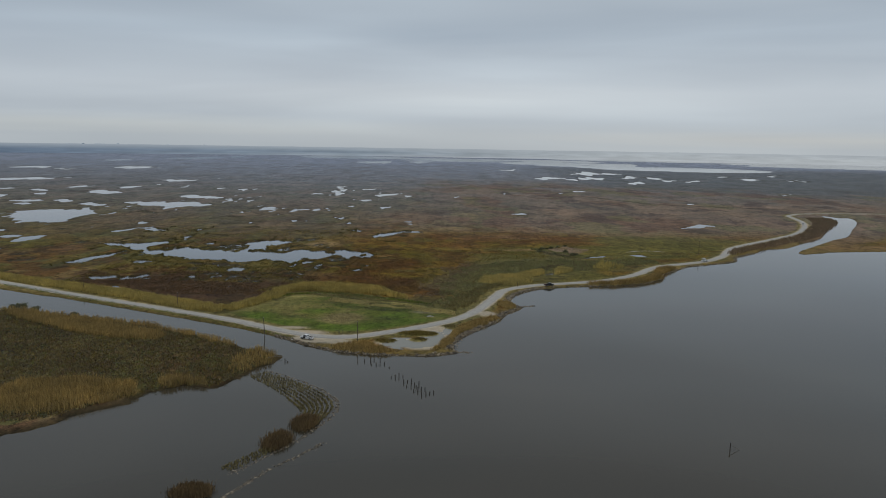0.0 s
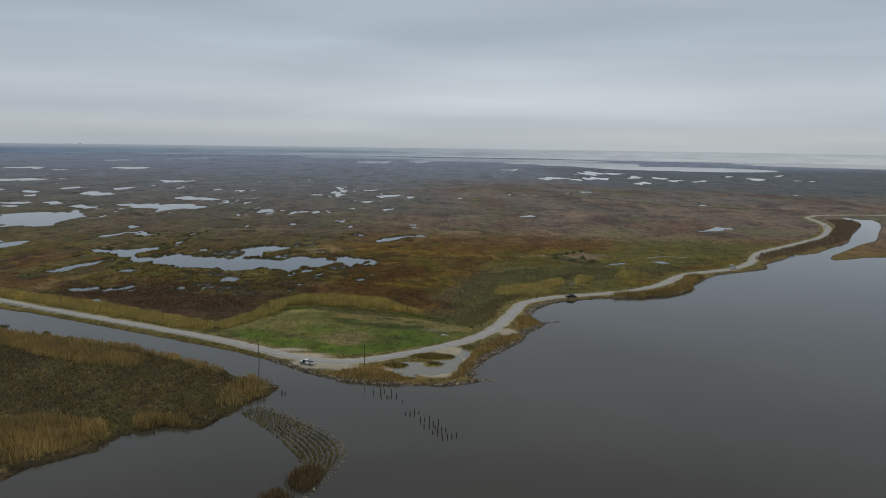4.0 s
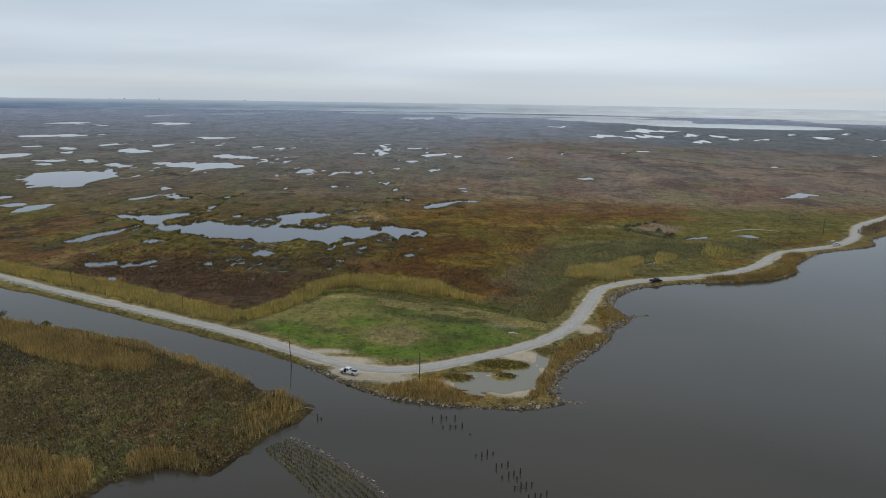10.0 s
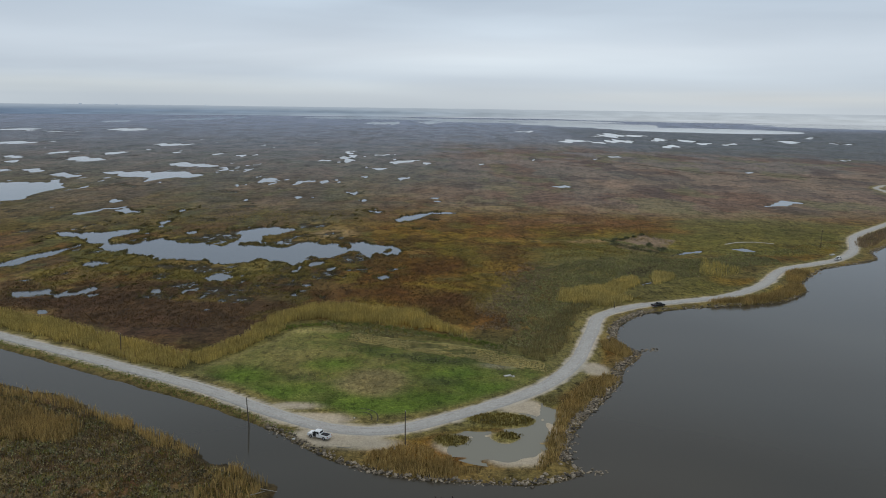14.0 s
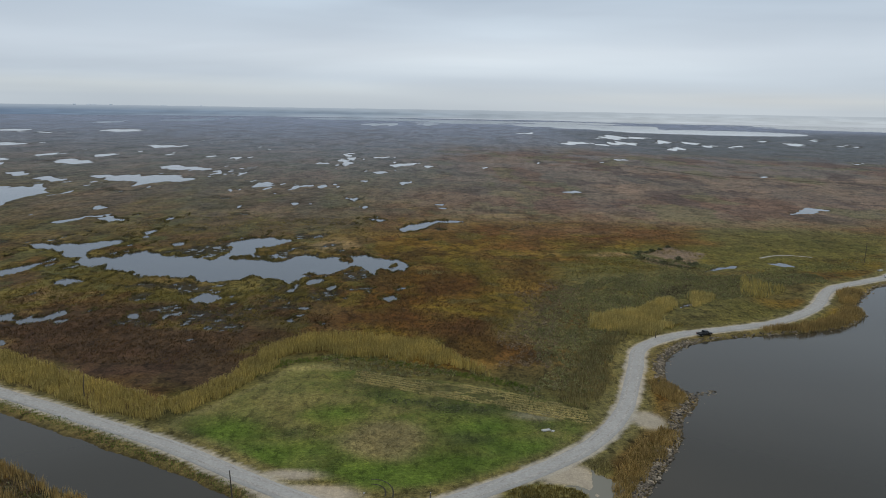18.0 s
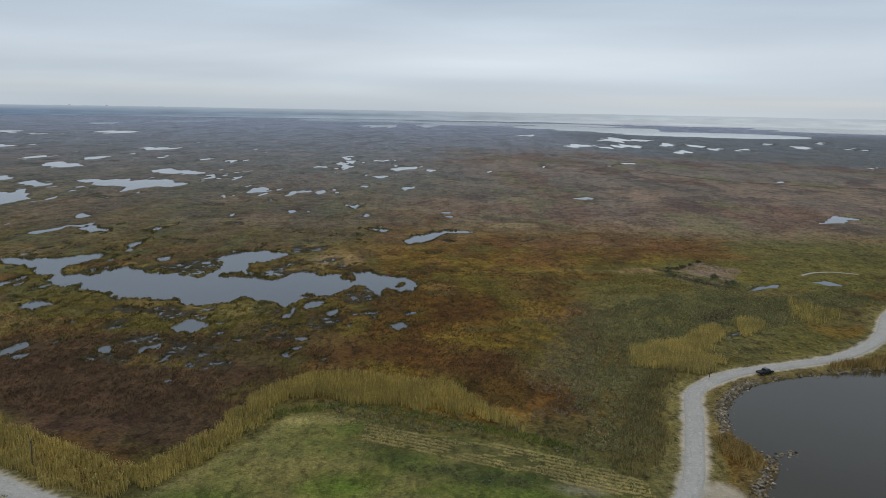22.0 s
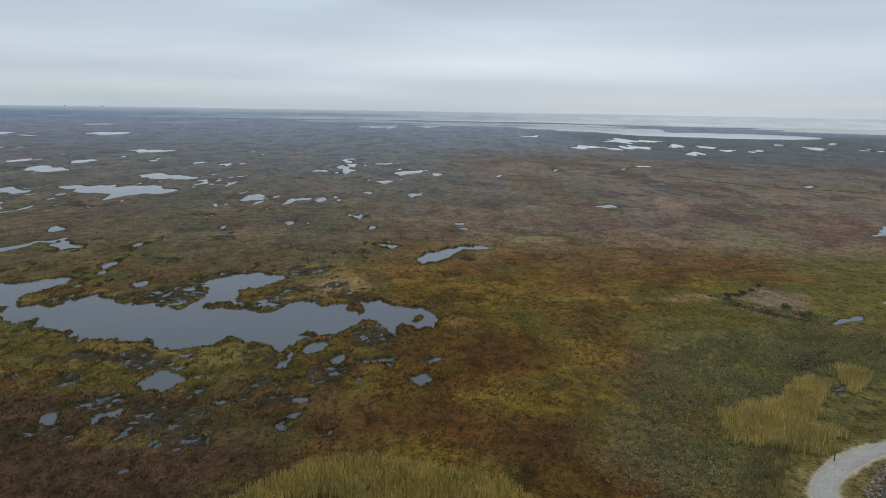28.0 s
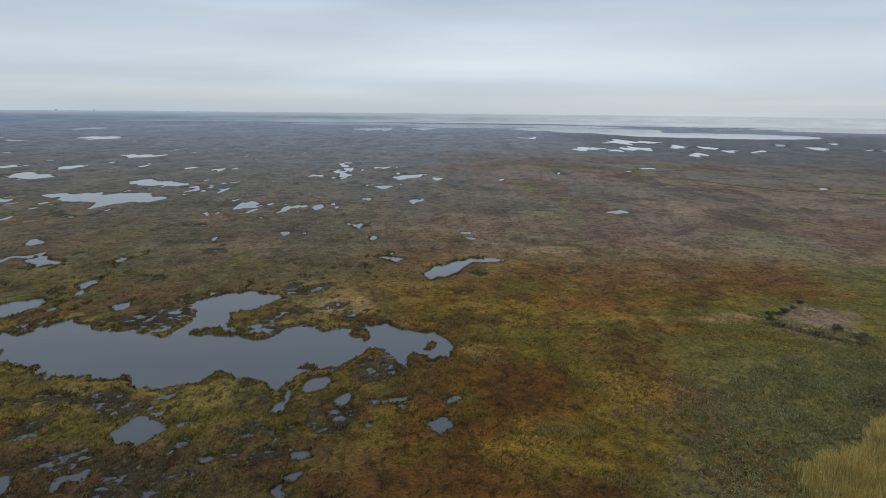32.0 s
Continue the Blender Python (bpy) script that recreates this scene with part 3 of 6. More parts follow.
pool([(-171, 3447), (-112, 3702), (-29, 3544), (-102, 3215)])
pool([(81.4, 873.9), (95.7, 892.4), (100.2, 872.4), (89.8, 863)])
pool([(98, 1249), (111, 1272), (99, 1221)])
pool([(354, 1074), (368, 1082), (350, 1054)])
pond((-516, 4386, 348, 573), (82, 4066, 391, 690), (584, 3724, 357, 1034), (676, 3095, 175, 652), (931, 2845, 324, 428), ragged=0.4)
pond((1275, 4992, 678, 1038), (2371, 5151, 1387, 2231), (2287, 4212, 1048, 1613), ragged=0.4)
pond((-357, 604, 9, 11), (-336, 592, 9, 20), ragged=0.4)
pond((-641, 1007, 30, 76), (-645, 973, 25, 47), ragged=0.4)
pond((-715, 1196, 22, 24))
pond((-538, 959, 17, 19))
pond((-391, 639, 7, 11))
pond((-334, 530, 10, 10))
pond((-1186, 2131, 50, 102))
pool([(99, 527), (117, 537), (127, 544.5), (117, 540), (102, 530)])
pool([(140, 549), (145, 541), (153, 540), (150, 551)])
pool([(65, 457), (68, 463), (73, 465.5), (71, 460)])
pond((246, 1345, 12, 16), (204, 1288, 8, 12))

# small broken pools of the wet marsh in the west
wet = smooth(-50, -90, X + (Y - 500) * 0.12) * smooth(408, 440, Y) * smooth(2400, 1300, Y) * smooth(-1100, -500, X)
clump = smooth(-0.02, 0.14, fbm(X, Y, 90, 71, 3))
far_mix = smooth(560, 900, Y)
pools = 0.305 + 0.055 * (1 - far_mix) - ((1 - far_mix) * fbm(X, Y * 0.75, 6, 77, 3) + far_mix * fbm(X, Y * 0.42, 17, 79, 5) + 0.055 * clump)
Z = np.where((wet > 0.3) & (land > 14), np.minimum(Z, np.clip(pools * 5.0, -0.3, 9)), Z)
# black mud flats with stubble and standing water between
MUD = ellipses(X, Y, [(-164, 559, 17, 15), (-149, 560, 8, 9), (-156, 478, 16, 7), (-139, 474, 9, 5), (-165, 464, 8, 4), (-75, 509, 5, 8), (-99, 460, 6, 5), (-82, 466, 6, 5), (-114, 604, 9, 14),
                      (-100, 448, 4, 2), (-165, 478, 12, 7), (-112, 422, 4, 5), (-34, 650, 4, 6), (-76, 505, 7, 6), (-118, 484, 8, 4), (-126, 428, 8, 4), (-120, 436, 6, 3),
                      (-164, 462, 9, 4), (-186, 626, 8, 8), (9, 651, 6, 3), (-62, 550, 6, 5), (-116, 548, 6, 6), (-102, 582, 6, 8), (-158, 455, 8, 4), (-156, 442, 8, 4), (-134, 442, 5, 3), (-139, 420, 8, 4), (-112, 575, 7, 10), (-185, 694, 8, 12), (-221, 791, 10, 10), (-340, 832, 16, 14), (-110, 801, 8, 12)])
mud_far = 1 + smooth(560, 900, Y)
MUD = smooth(2, -2, MUD + fbm(X, Y * 0.7, 12, 81, 4) * 24 * mud_far + np.maximum(0, fbm(X, Y * 0.6, 5, 85, 3)) * 26 * mud_far)
MUD = np.maximum(MUD, 0.9 * (wet > 0.5) * smooth(0.15, 0.19, fbm(X, Y * 0.5, 11, 87, 5)) * smooth(0.0, 0.10, fbm(X, Y, 70, 89, 3)) * (land > 14) * smooth(800, 640, Y))
Z = np.where(MUD > 0.4, np.minimum(Z, 0.10 - 0.75 * fbm(X, Y * 0.8, 1.5, 83, 2)), Z)
# drainage ditches
DITCHES = [spline(p) for p in ([(69, 558), (77, 550), (82, 541), (95, 533)], [(93, 618), (105, 629), (120, 642), (140, 643), (158, 630), (190, 612)],
                               [(196, 1260), (205, 1290), (240, 1330), (258, 1365)], [(235, 1190), (268, 1120), (300, 1066), (350, 1040), (420, 1010), (600, 960)])]
DITCH = np.full(X.shape, 99.0)
for line in DITCHES:
    m = 30
    ia, ib = np.searchsorted(GX, (line[:, 0].min() - m, line[:, 0].max() + m))
    ja, jb = np.searchsorted(GY, (line[:, 1].min() - m, line[:, 1].max() + m))
    w = 0.3 if line[0, 1] < 600 else -0.5 if line[0, 1] < 700 else 2.0
    DITCH[ja:jb, ia:ib] = np.minimum(DITCH[ja:jb, ia:ib], line_distance(X[ja:jb, ia:ib], Y[ja:jb, ia:ib], line) - w)
Z = np.where(DITCH < 1.4, np.minimum(Z, 0.08), Z)

# ---- what covers the ground
COVER = np.zeros((*X.shape, 3))


def cover(weight, colour):
    w = np.clip(weight, 0, 1)[..., None]
    COVER[:] = COVER * (1 - w) + np.array(colour) * w


n1, n2, n3 = fbm(X, Y, 90, 101, 4), fbm(X, Y, 40, 103, 4), fbm(X * 0.7, Y, 22, 107, 4)
cover(np.ones(X.shape), (0.102, 0.071, 0.017))                                 # olive brown marsh
cover(smooth(-0.02, 0.16, n1) * 0.8, (0.088, 0.077, 0.017))                     # greener
cover(smooth(0.02, 0.16, n2) * 0.75, (0.100, 0.050, 0.018))                     # russet
cover(smooth(0.10, 0.2, n3) * 0.5, (0.19, 0.135, 0.042))                         # straw
# patchwork of plant stands with fairly sharp borders
for seed, size, colour, edge_at, amount in ((151, 26, (0.135, 0.112, 0.030), 0.09, 0.7), (157, 20, (0.058, 0.040, 0.018), 0.10, 0.75), (163, 14, (0.175, 0.125, 0.05), 0.15, 0.6), (167, 34, (0.105, 0.062, 0.030), 0.10, 0.6), (173, 18, (0.085, 0.085, 0.030), 0.12, 0.7)):
    cover(smooth(edge_at, edge_at + 0.05, fbm(X, Y * 0.7, size, seed, 6)) * amount, colour)
# distance haze over the far marsh, put into its colour
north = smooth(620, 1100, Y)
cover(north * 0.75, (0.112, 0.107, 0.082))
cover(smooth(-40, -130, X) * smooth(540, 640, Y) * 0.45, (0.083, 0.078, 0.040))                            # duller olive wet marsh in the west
cover(smooth(700, 2400, Y) * 0.9, (0.138, 0.158, 0.170))                                      # paler, bluer haze painted into the ground further north
cover(north * smooth(0.0, 0.15, n1) * 0.6, (0.122, 0.100, 0.074))
west_red = smooth(6, -6, ellipses(X, Y, [(-140, 397, 55, 26), (-100, 382, 25, 14), (-175, 412, 40, 20), (-40, 430, 22, 12)]) + n3 * 30)
cover(west_red * 0.85, (0.052, 0.030, 0.019))
tan = smooth(30, -30, ellipses(X, Y, [(40, 800, 110, 55), (20, 830, 90, 60), (180, 880, 130, 60), (150, 700, 70, 24), (330, 1010, 190, 80), (130, 1180, 160, 70), (330, 850, 80, 40)]) + n2 * 90)
cover(tan * 0.65, (0.20, 0.155, 0.100))
red = smooth(20, -20, ellipses(X, Y, [(120, 760, 90, 25), (290, 800, 90, 40), (60, 640, 80, 26), (20, 530, 18, 60), (230, 690, 60, 26)]) + n2 * 70)
cover(red * 0.65, (0.128, 0.075, 0.046))
cover(smooth(3, -3, ellipses(X, Y, [(-93, 583, 13, 15), (-38.7, 521.2, 5, 5), (12.1, 707.4, 15, 11), (42, 562, 26, 3.5)]) + n3 * 14) * 0.75, (0.26, 0.19, 0.095))
green = smooth(12, -12, ellipses(X, Y, [(45, 515, 55, 32), (110, 560, 70, 40), (190, 620, 70, 60), (60, 440, 60, 50), (200, 700, 90, 30)]) + n3 * 40)
cover(green * 0.8, (0.086, 0.098, 0.044))
cover(smooth(36, 22, main_in + n3 * 14) * smooth(225, 262, X) * (Y < 1000) * 0.85, (0.155, 0.118, 0.088))   # brown banks of the inlet
shrubby = smooth(8, -8, ellipses(X, Y, [(20, 420, 26, 55), (50, 470, 40, 40), (100, 500, 60, 35), (8, 375, 24, 22)]) + n3 * 30)
cover(shrubby * 0.7, (0.092, 0.096, 0.058))
cover(smooth(3, -3, ellipses(X, Y, [(73, 485, 9, 7), (66, 478, 5, 5)]) + n3 * 10) * 0.8, (0.050, 0.046, 0.048))
mound_in = inside_distance(X, Y, MOUND)
cover(smooth(3, -3, ellipses(X, Y, [(68, 568, 14, 4), (52, 562.5, 9, 3)]) + n3 * 12) * 0.8, (0.20, 0.155, 0.125))
cover(smooth(-1.5, 1.5, mound_in + n3 * 6), (0.155, 0.135, 0.150))                                        # bare spoil mound
cover(smooth(-1, 2, mound_in + n3 * 6) * smooth(0.02, 0.12, fbm(X, Y * 0.6, 9, 141, 4)) * 0.6, (0.115, 0.105, 0.075))
Z = Z + 0.9 * smooth(0, 5, mound_in)
isl = smooth(-1, 2, isl_in)
isl_edge = smooth(4.5, 1.0, isl_in) * smooth(-3, -1, isl_in)
cover(isl, (0.098, 0.072, 0.036))
cover(isl * smooth(0.0, 0.12, n3), (0.098, 0.084, 0.040))
cover(isl * smooth(3, -3, ellipses(X, Y, [(-160, 300, 14, 10), (-185, 270, 30, 12)]) + n3 * 14), (0.028, 0.026, 0.024))  # burnt patch
# swept yellow-green and dark russet bands on the drier ground
swept = smooth(10, -10, ellipses(X, Y, [(-8, 445, 20, 22), (-30, 432, 22, 12), (5, 490, 16, 26), (-25, 540, 26, 16), (20, 560, 22, 16)]) + n3 * 40)
cover(swept * smooth(-0.1, 0.1, n3) * 0.6, (0.135, 0.108, 0.028))
cover(smooth(8, -8, ellipses(X, Y, [(-28, 485, 16, 22), (8, 515, 10, 26), (18, 445, 8, 16), (-45, 497, 10, 8), (-60, 430, 20, 8)]) + n3 * 26) * 0.75, (0.078, 0.042, 0.015))
cover(smooth(10, -10, ellipses(X, Y, [(-150, 432, 45, 16), (-112, 436, 30, 14), (-120, 410, 60, 10)]) + n3 * 30) * 0.8, (0.060, 0.037, 0.018))
for seed, size, colour, edge_at in ((181, 40, (0.165, 0.13, 0.085), 0.08), (187, 30, (0.075, 0.060, 0.045), 0.08), (191, 24, (0.10, 0.105, 0.06), 0.10), (193, 70, (0.125, 0.085, 0.062), 0.08)):
    cover(smooth(edge_at, edge_at + 0.05, fbm(X, Y * 0.4, size * 0.8, seed, 6)) * smooth(560, 760, Y) * smooth(2600, 1500, Y) * 0.36, colour)
for seed, colour in ((197, (0.10, 0.055, 0.028)), (199, (0.085, 0.10, 0.034)), (211, (0.15, 0.12, 0.05))):
    cover(isl * smooth(0.08, 0.13, fbm(X, Y, 12, seed, 4)) * 0.7, colour)
cover(smooth(-120, 80, X) * smooth(620, 780, Y) * smooth(1900, 1300, Y) * 0.55, (0.155, 0.118, 0.088))
# wetter dark patches and dull pale flats far out
f1, f2 = fbm(X, Y * 0.35, 30, 131, 6), fbm(X, Y * 0.4, 90, 137, 6)
cover(smooth(0.04, 0.16, f1) * smooth(560, 760, Y) * 0.34, (0.055, 0.058, 0.046))
cover(smooth(0.06, 0.2, f2) * smooth(800, 1200, Y) * 0.3, (0.135, 0.122, 0.095))
dry = (smooth(-120, -40, X) * smooth(760, 580, Y))[..., None]
# swathes told apart on the drier marsh
for ovals, colour, amount in (
        ([(-30, 498, 14, 22), (-38, 508, 12, 8), (68, 622, 16, 7), (-8, 452, 8, 10)], (0.070, 0.036, 0.014), 0.8),
        ([(-4, 470, 9, 24), (39, 604, 14, 12), (58, 626, 14, 6), (10, 560, 16, 12), (-12, 520, 10, 8), (50, 480, 7, 9), (105, 550, 12, 5)], (0.128, 0.112, 0.028), 0.7),
        ([(12.1, 707.4, 12, 8), (40, 681, 8, 4)], (0.25, 0.19, 0.07), 0.7),
        ([(59.3, 637.0, 14, 8), (120, 760, 60, 60), (165, 680, 40, 14)], (0.155, 0.112, 0.080), 0.65),
        ([(190, 722, 26, 24)], (0.068, 0.046, 0.040), 0.7)):
    streak = smooth(-0.14, 0.06, fbm(X * 0.35, Y + 0.15 * X, 4.5, 241, 4))
    cover(smooth(4, -4, ellipses(X, Y, ovals) + n3 * 30) * amount * (0.35 + 0.65 * streak), colour)
# aerial haze painted blue-grey into the north, dark cordgrass round the lagoon pools
cover(smooth(200, 420, X) * smooth(1450, 1700, Y + 0.4 * X) * smooth(3000, 2500, Y) * 0.7, (0.072, 0.082, 0.088))
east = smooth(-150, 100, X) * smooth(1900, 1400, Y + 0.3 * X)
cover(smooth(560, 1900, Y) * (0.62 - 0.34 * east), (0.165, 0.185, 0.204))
for seed, size, colour, edge_at, amount in ((261, 75, (0.178, 0.132, 0.090), 0.02, 0.6), (263, 60, (0.112, 0.068, 0.046), 0.06, 0.6), (267, 42, (0.125, 0.125, 0.062), 0.09, 0.55), (269, 36, (0.068, 0.055, 0.048), 0.12, 0.6)):
    cover(east * smooth(640, 720, Y) * smooth(edge_at, edge_at + 0.04, fbm(X, Y * 0.45, size, seed, 6)) * amount, colour)
# palest, bluest haze painted on the land nearest the horizon
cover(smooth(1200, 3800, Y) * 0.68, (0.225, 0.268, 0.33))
cover(smooth(150, 480, X) * smooth(1400, 1700, Y + 0.3 * X) * smooth(3300, 2500, Y) * 0.62, (0.088, 0.098, 0.092))   # darker cordgrass round the lagoon
cover(smooth(0.05, 0.1, fbm(X, Y * 0.3, 26, 251, 6)) * smooth(600, 1000, Y) * 0.28, (0.075, 0.076, 0.064))
# the bluish factor off the dry marsh also deepens the painted haze
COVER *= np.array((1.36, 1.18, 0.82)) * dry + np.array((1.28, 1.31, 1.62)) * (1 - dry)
COVER *= (1 - 0.04 * smooth(-40, -90, X) * smooth(530, 470, Y))[..., None]
# mown field on the point
lawn_in = inside_distance(X, Y, LAWN)
lawn = smooth(-1.0, 1.0, lawn_in + n3 * 2)
cover(smooth(-16, -4, lawn_in + n3 * 10) * (main_in > 4) * 0.8, (0.12, 0.115, 0.042))
cover(lawn, (0.150, 0.155, 0.044))
mow = fbm(X + 0.5 * Y, Y - 0.5 * X, 9, 205, 5)
vv = Y + 0.42 * X
cover(lawn * smooth(0.0, 0.14, mow) * 0.55, (0.205, 0.185, 0.075))
cover(lawn * smooth(-0.05, -0.16, mow) * 0.5, (0.085, 0.125, 0.028))
cover(lawn * smooth(-52, -82, X) * smooth(326, 350, Y) * 0.55, (0.19, 0.175, 0.072))                     # drier western half
cover(lawn * smooth(5, -5, ellipses(X, Y, [(-72, 321, 16, 7), (-45, 313, 20, 6), (-84, 334, 8, 7), (-12, 327, 13, 7), (-24, 318, 14, 5), (-59, 345, 8, 5), (-18, 338, 10, 4)]) + n3 * 9) * 0.85, (0.088, 0.150, 0.022))
cover(lawn * smooth(3, -3, ellipses(X, Y, [(-58, 364, 9, 4), (-49, 358, 9, 3.5), (-38, 353, 9, 3.5), (-30, 349.5, 8, 3), (-20, 348, 6, 2.5), (-6, 339, 5, 2.5), (-26, 331, 4, 2), (-68, 333, 4, 3)]) + n3 * 9) * 0.8, (0.062, 0.080, 0.030))
rows_in = lawn * smooth(342, 345, vv + n3 * 8) * smooth(356, 354, vv) * smooth(-60, -54, X)
cover(rows_in * 0.75, (0.105, 0.098, 0.04))
cover(lawn * smooth(2, -2, ellipses(X, Y, [(-67, 379.5, 8, 3), (-75, 378, 4, 3)]) + n3 * 5) * 0.8, (0.28, 0.25, 0.11))
cover(lawn * smooth(3.5, 0.5, lawn_in) * smooth(-74, -82, X) * 0.55, (0.23, 0.20, 0.10))
cover(lawn * smooth(4, -4, ellipses(X, Y, [(-46, 331, 9, 10)]) + n3 * 14) * 0.85, (0.245, 0.205, 0.105))
cover(lawn * smooth(3, -3, ellipses(X, Y, [(-47, 336, 4, 2.5), (-43, 329, 3, 2)]) + n3 * 8) * 0.6, (0.15, 0.13, 0.07))
cover(lawn * smooth(2, -2, ellipses(X, Y, [(-8.5, 345.5, 5, 2.4)]) + n3 * 6) * 0.8, (0.30, 0.275, 0.20))
cover(lawn * smooth(3, 0.5, lawn_in) * smooth(-66, -50, X) * smooth(352, 340, Y) * 0.6, (0.17, 0.15, 0.06))
cover(isl_edge * 0.85, (0.045, 0.035, 0.022))
cover(MUD * 0.8, (0.045, 0.039, 0.035))
# deep shade down in the ditches, painted as dark lines
cover(smooth(1.4, 0.2, DITCH) * 0.75, (0.03, 0.027, 0.018))
# verges, banks and bare shell
verge = smooth(9, 5, road_d + n3 * 6) * smooth(0.0, 1.0, land)
cover(verge * (1 - lawn * 0.8), (0.165, 0.145, 0.06))
bank = smooth(7, 1.5, np.abs(main_in - 3)) * smooth(420, 500, 900 - np.abs(X)) * (main_in > -1) * (Y < 640)
cover(bank * 0.8, (0.18, 0.14, 0.058))
lot = ellipses(X, Y, [(-62, 304, 12, 5), (-50, 294, 14, 7), (-42, 290, 11, 5), (-65, 312, 9, 3.5), (-16, 291, 13, 7), (-3, 306, 7, 13), (-8, 285, 8, 5.5), (22, 344, 3.4, 4.5)])
lot_w = smooth(1.2, -1.2, lot + n3 * 7) * smooth(0.3, 1.2, main_in)
cover(lot_w, (0.43, 0.37, 0.29))
gravel = smooth(3.7, 3.0, road_d + fbm(X, Y, 5, 211, 3) * 1.6)
cover(gravel * (land > 0.5), (0.47, 0.42, 0.35))
for oval in ((-10, 305, 9, 5), (-23, 293, 5, 3.6), (-9.7, 295, 4, 3.6), (4, 318, 2.6, 4.5)):
    cover(smooth(0.8, -0.8, ellipses(X, Y, [oval]) + n3 * 3), (0.18, 0.16, 0.06))
# standing puddles on the shell flat
flat = ellipses(X, Y, [(-13, 289, 11, 6), (-4, 299, 6, 10), (-20, 298.5, 7, 3), (3, 310, 2.5, 8)]) + fbm(X, Y, 5, 221, 3) * 3
Z = np.where((lot_w > 0.3) & (gravel < 0.3), 0.40 + 0.22 * smooth(-1, 2, flat) + 0.05 * n3, Z)
for oval in ((-10, 305, 9, 5), (-23, 293, 5, 3.6), (-9.7, 295, 4, 3.6), (4, 318, 2.6, 4.5)):
    rise = smooth(0.8, -1.5, ellipses(X, Y, [oval]) + n3 * 3)
    Z = np.where(rise > 0.01, np.maximum(Z, rise * 0.72), Z)
Z = np.where(lawn > 0.5, 0.6 + 0.7 * n2 * lawn, Z)
# wet mud at the water's edge
cover(smooth(0.22, 0.02, Z) * (Y < 2500) * 0.7, (0.04, 0.034, 0.022))

PATTERN = 1 - np.maximum(0.8 * np.clip(lot_w + gravel, 0, 1) * (COVER[..., 0] > 0.25), 0.22 * lawn * (1 - gravel))
ny, nx = X.shape
idx = np.arange(nx * ny).reshape(ny, nx)


def squares(k, j, i):
    """Faces k cells wide whose first corners are at rows j and columns i."""
    return np.stack([idx[j, i], idx[j, i + k], idx[j + k, i + k], idx[j + k, i]], -1)


# wide faces for the deep bay bed and the land far to the sides
jj, ii = np.meshgrid(np.arange(0, ny - 4, 4), np.arange(0, nx - 4, 4), indexing="ij")
jj, ii = jj.ravel(), ii.ravel()
plain_ground = np.ones(len(jj), bool)
for dj, di in ((0, 0), (0, 4), (4, 0), (4, 4), (2, 2)):
    xs, ys = X[jj + dj, ii + di], Y[jj + dj, ii + di]
    plain_ground &= (land[jj + dj, ii + di] < -14) | (xs < -0.74 * ys - 70) | (xs > 0.68 * ys + 70)
fine = np.ones((ny - 1, nx - 1), bool)
for j, i in zip(jj[plain_ground], ii[plain_ground]):
    fine[j:j + 4, i:i + 4] = False
quads = np.vstack([squares(1, *np.nonzero(fine)), squares(4, jj[plain_ground], ii[plain_ground])])
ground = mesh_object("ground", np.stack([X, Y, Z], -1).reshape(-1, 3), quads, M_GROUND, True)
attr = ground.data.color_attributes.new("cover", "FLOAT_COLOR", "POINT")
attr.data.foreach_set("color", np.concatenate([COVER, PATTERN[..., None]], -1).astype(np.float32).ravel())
tagged(ground, "flat brown and olive salt marsh with russet and straw patches", "marsh", kind="structure")


def z_at(x, y):
    i = np.clip(np.searchsorted(GX, x) - 1, 0, nx - 2)
    j = np.clip(np.searchsorted(GY, y) - 1, 0, ny - 2)
    u, v = (x - GX[i]) / (GX[i + 1] - GX[i]), (y - GY[j]) / (GY[j + 1] - GY[j])
    return (Z[j, i] * (1 - u) + Z[j, i + 1] * u) * (1 - v) + (Z[j + 1, i] * (1 - u) + Z[j + 1, i + 1] * u) * v


def sheet(name, x0, y0, x1, y1, z, mat, thick=0.0):
    v = [(x0, y0, z), (x1, y0, z), (x1, y1, z), (x0, y1, z)]
    return mesh_object(name, v, [(0, 1, 2, 3)], mat)


water = tagged(sheet("water", -7000, -3000, 7000, 6500, -0.03, M_WATER), "calm murky grey-brown bay, canal and marsh pool water", "water", kind="structure")


edge = ROAD[::2]
pool_edge = np.vstack([edge, [(900, 1100), (3500, 1300), (3500, 4980), (-3500, 4980)]])
M_POOL = water_material("shallow_pool_water", (0.066, 0.078, 0.096), 0.05)
tagged(mesh_object("pool_water", np.column_stack([pool_edge, np.zeros(len(pool_edge))]), [list(range(len(pool_edge)))], M_POOL), "still grey shallow water of the marsh pools and lakes", "water", kind="structure")


def oval_sheet(name, lobes, z, mat):
    """A thin sheet of standing water under a union of ovals."""
    a = np.linspace(0, 2 * math.pi, 40, endpoint=False)
    v, f = [], []
    for k, (cx, cy, ra, rb) in enumerate(lobes):
        base = len(v)
        v += [(cx + ra * math.cos(t), cy + rb * math.sin(t), z - 0.004 * k) for t in a]
        f.append(list(range(base, base + 40)))
    return mesh_object(name, v, f, mat)


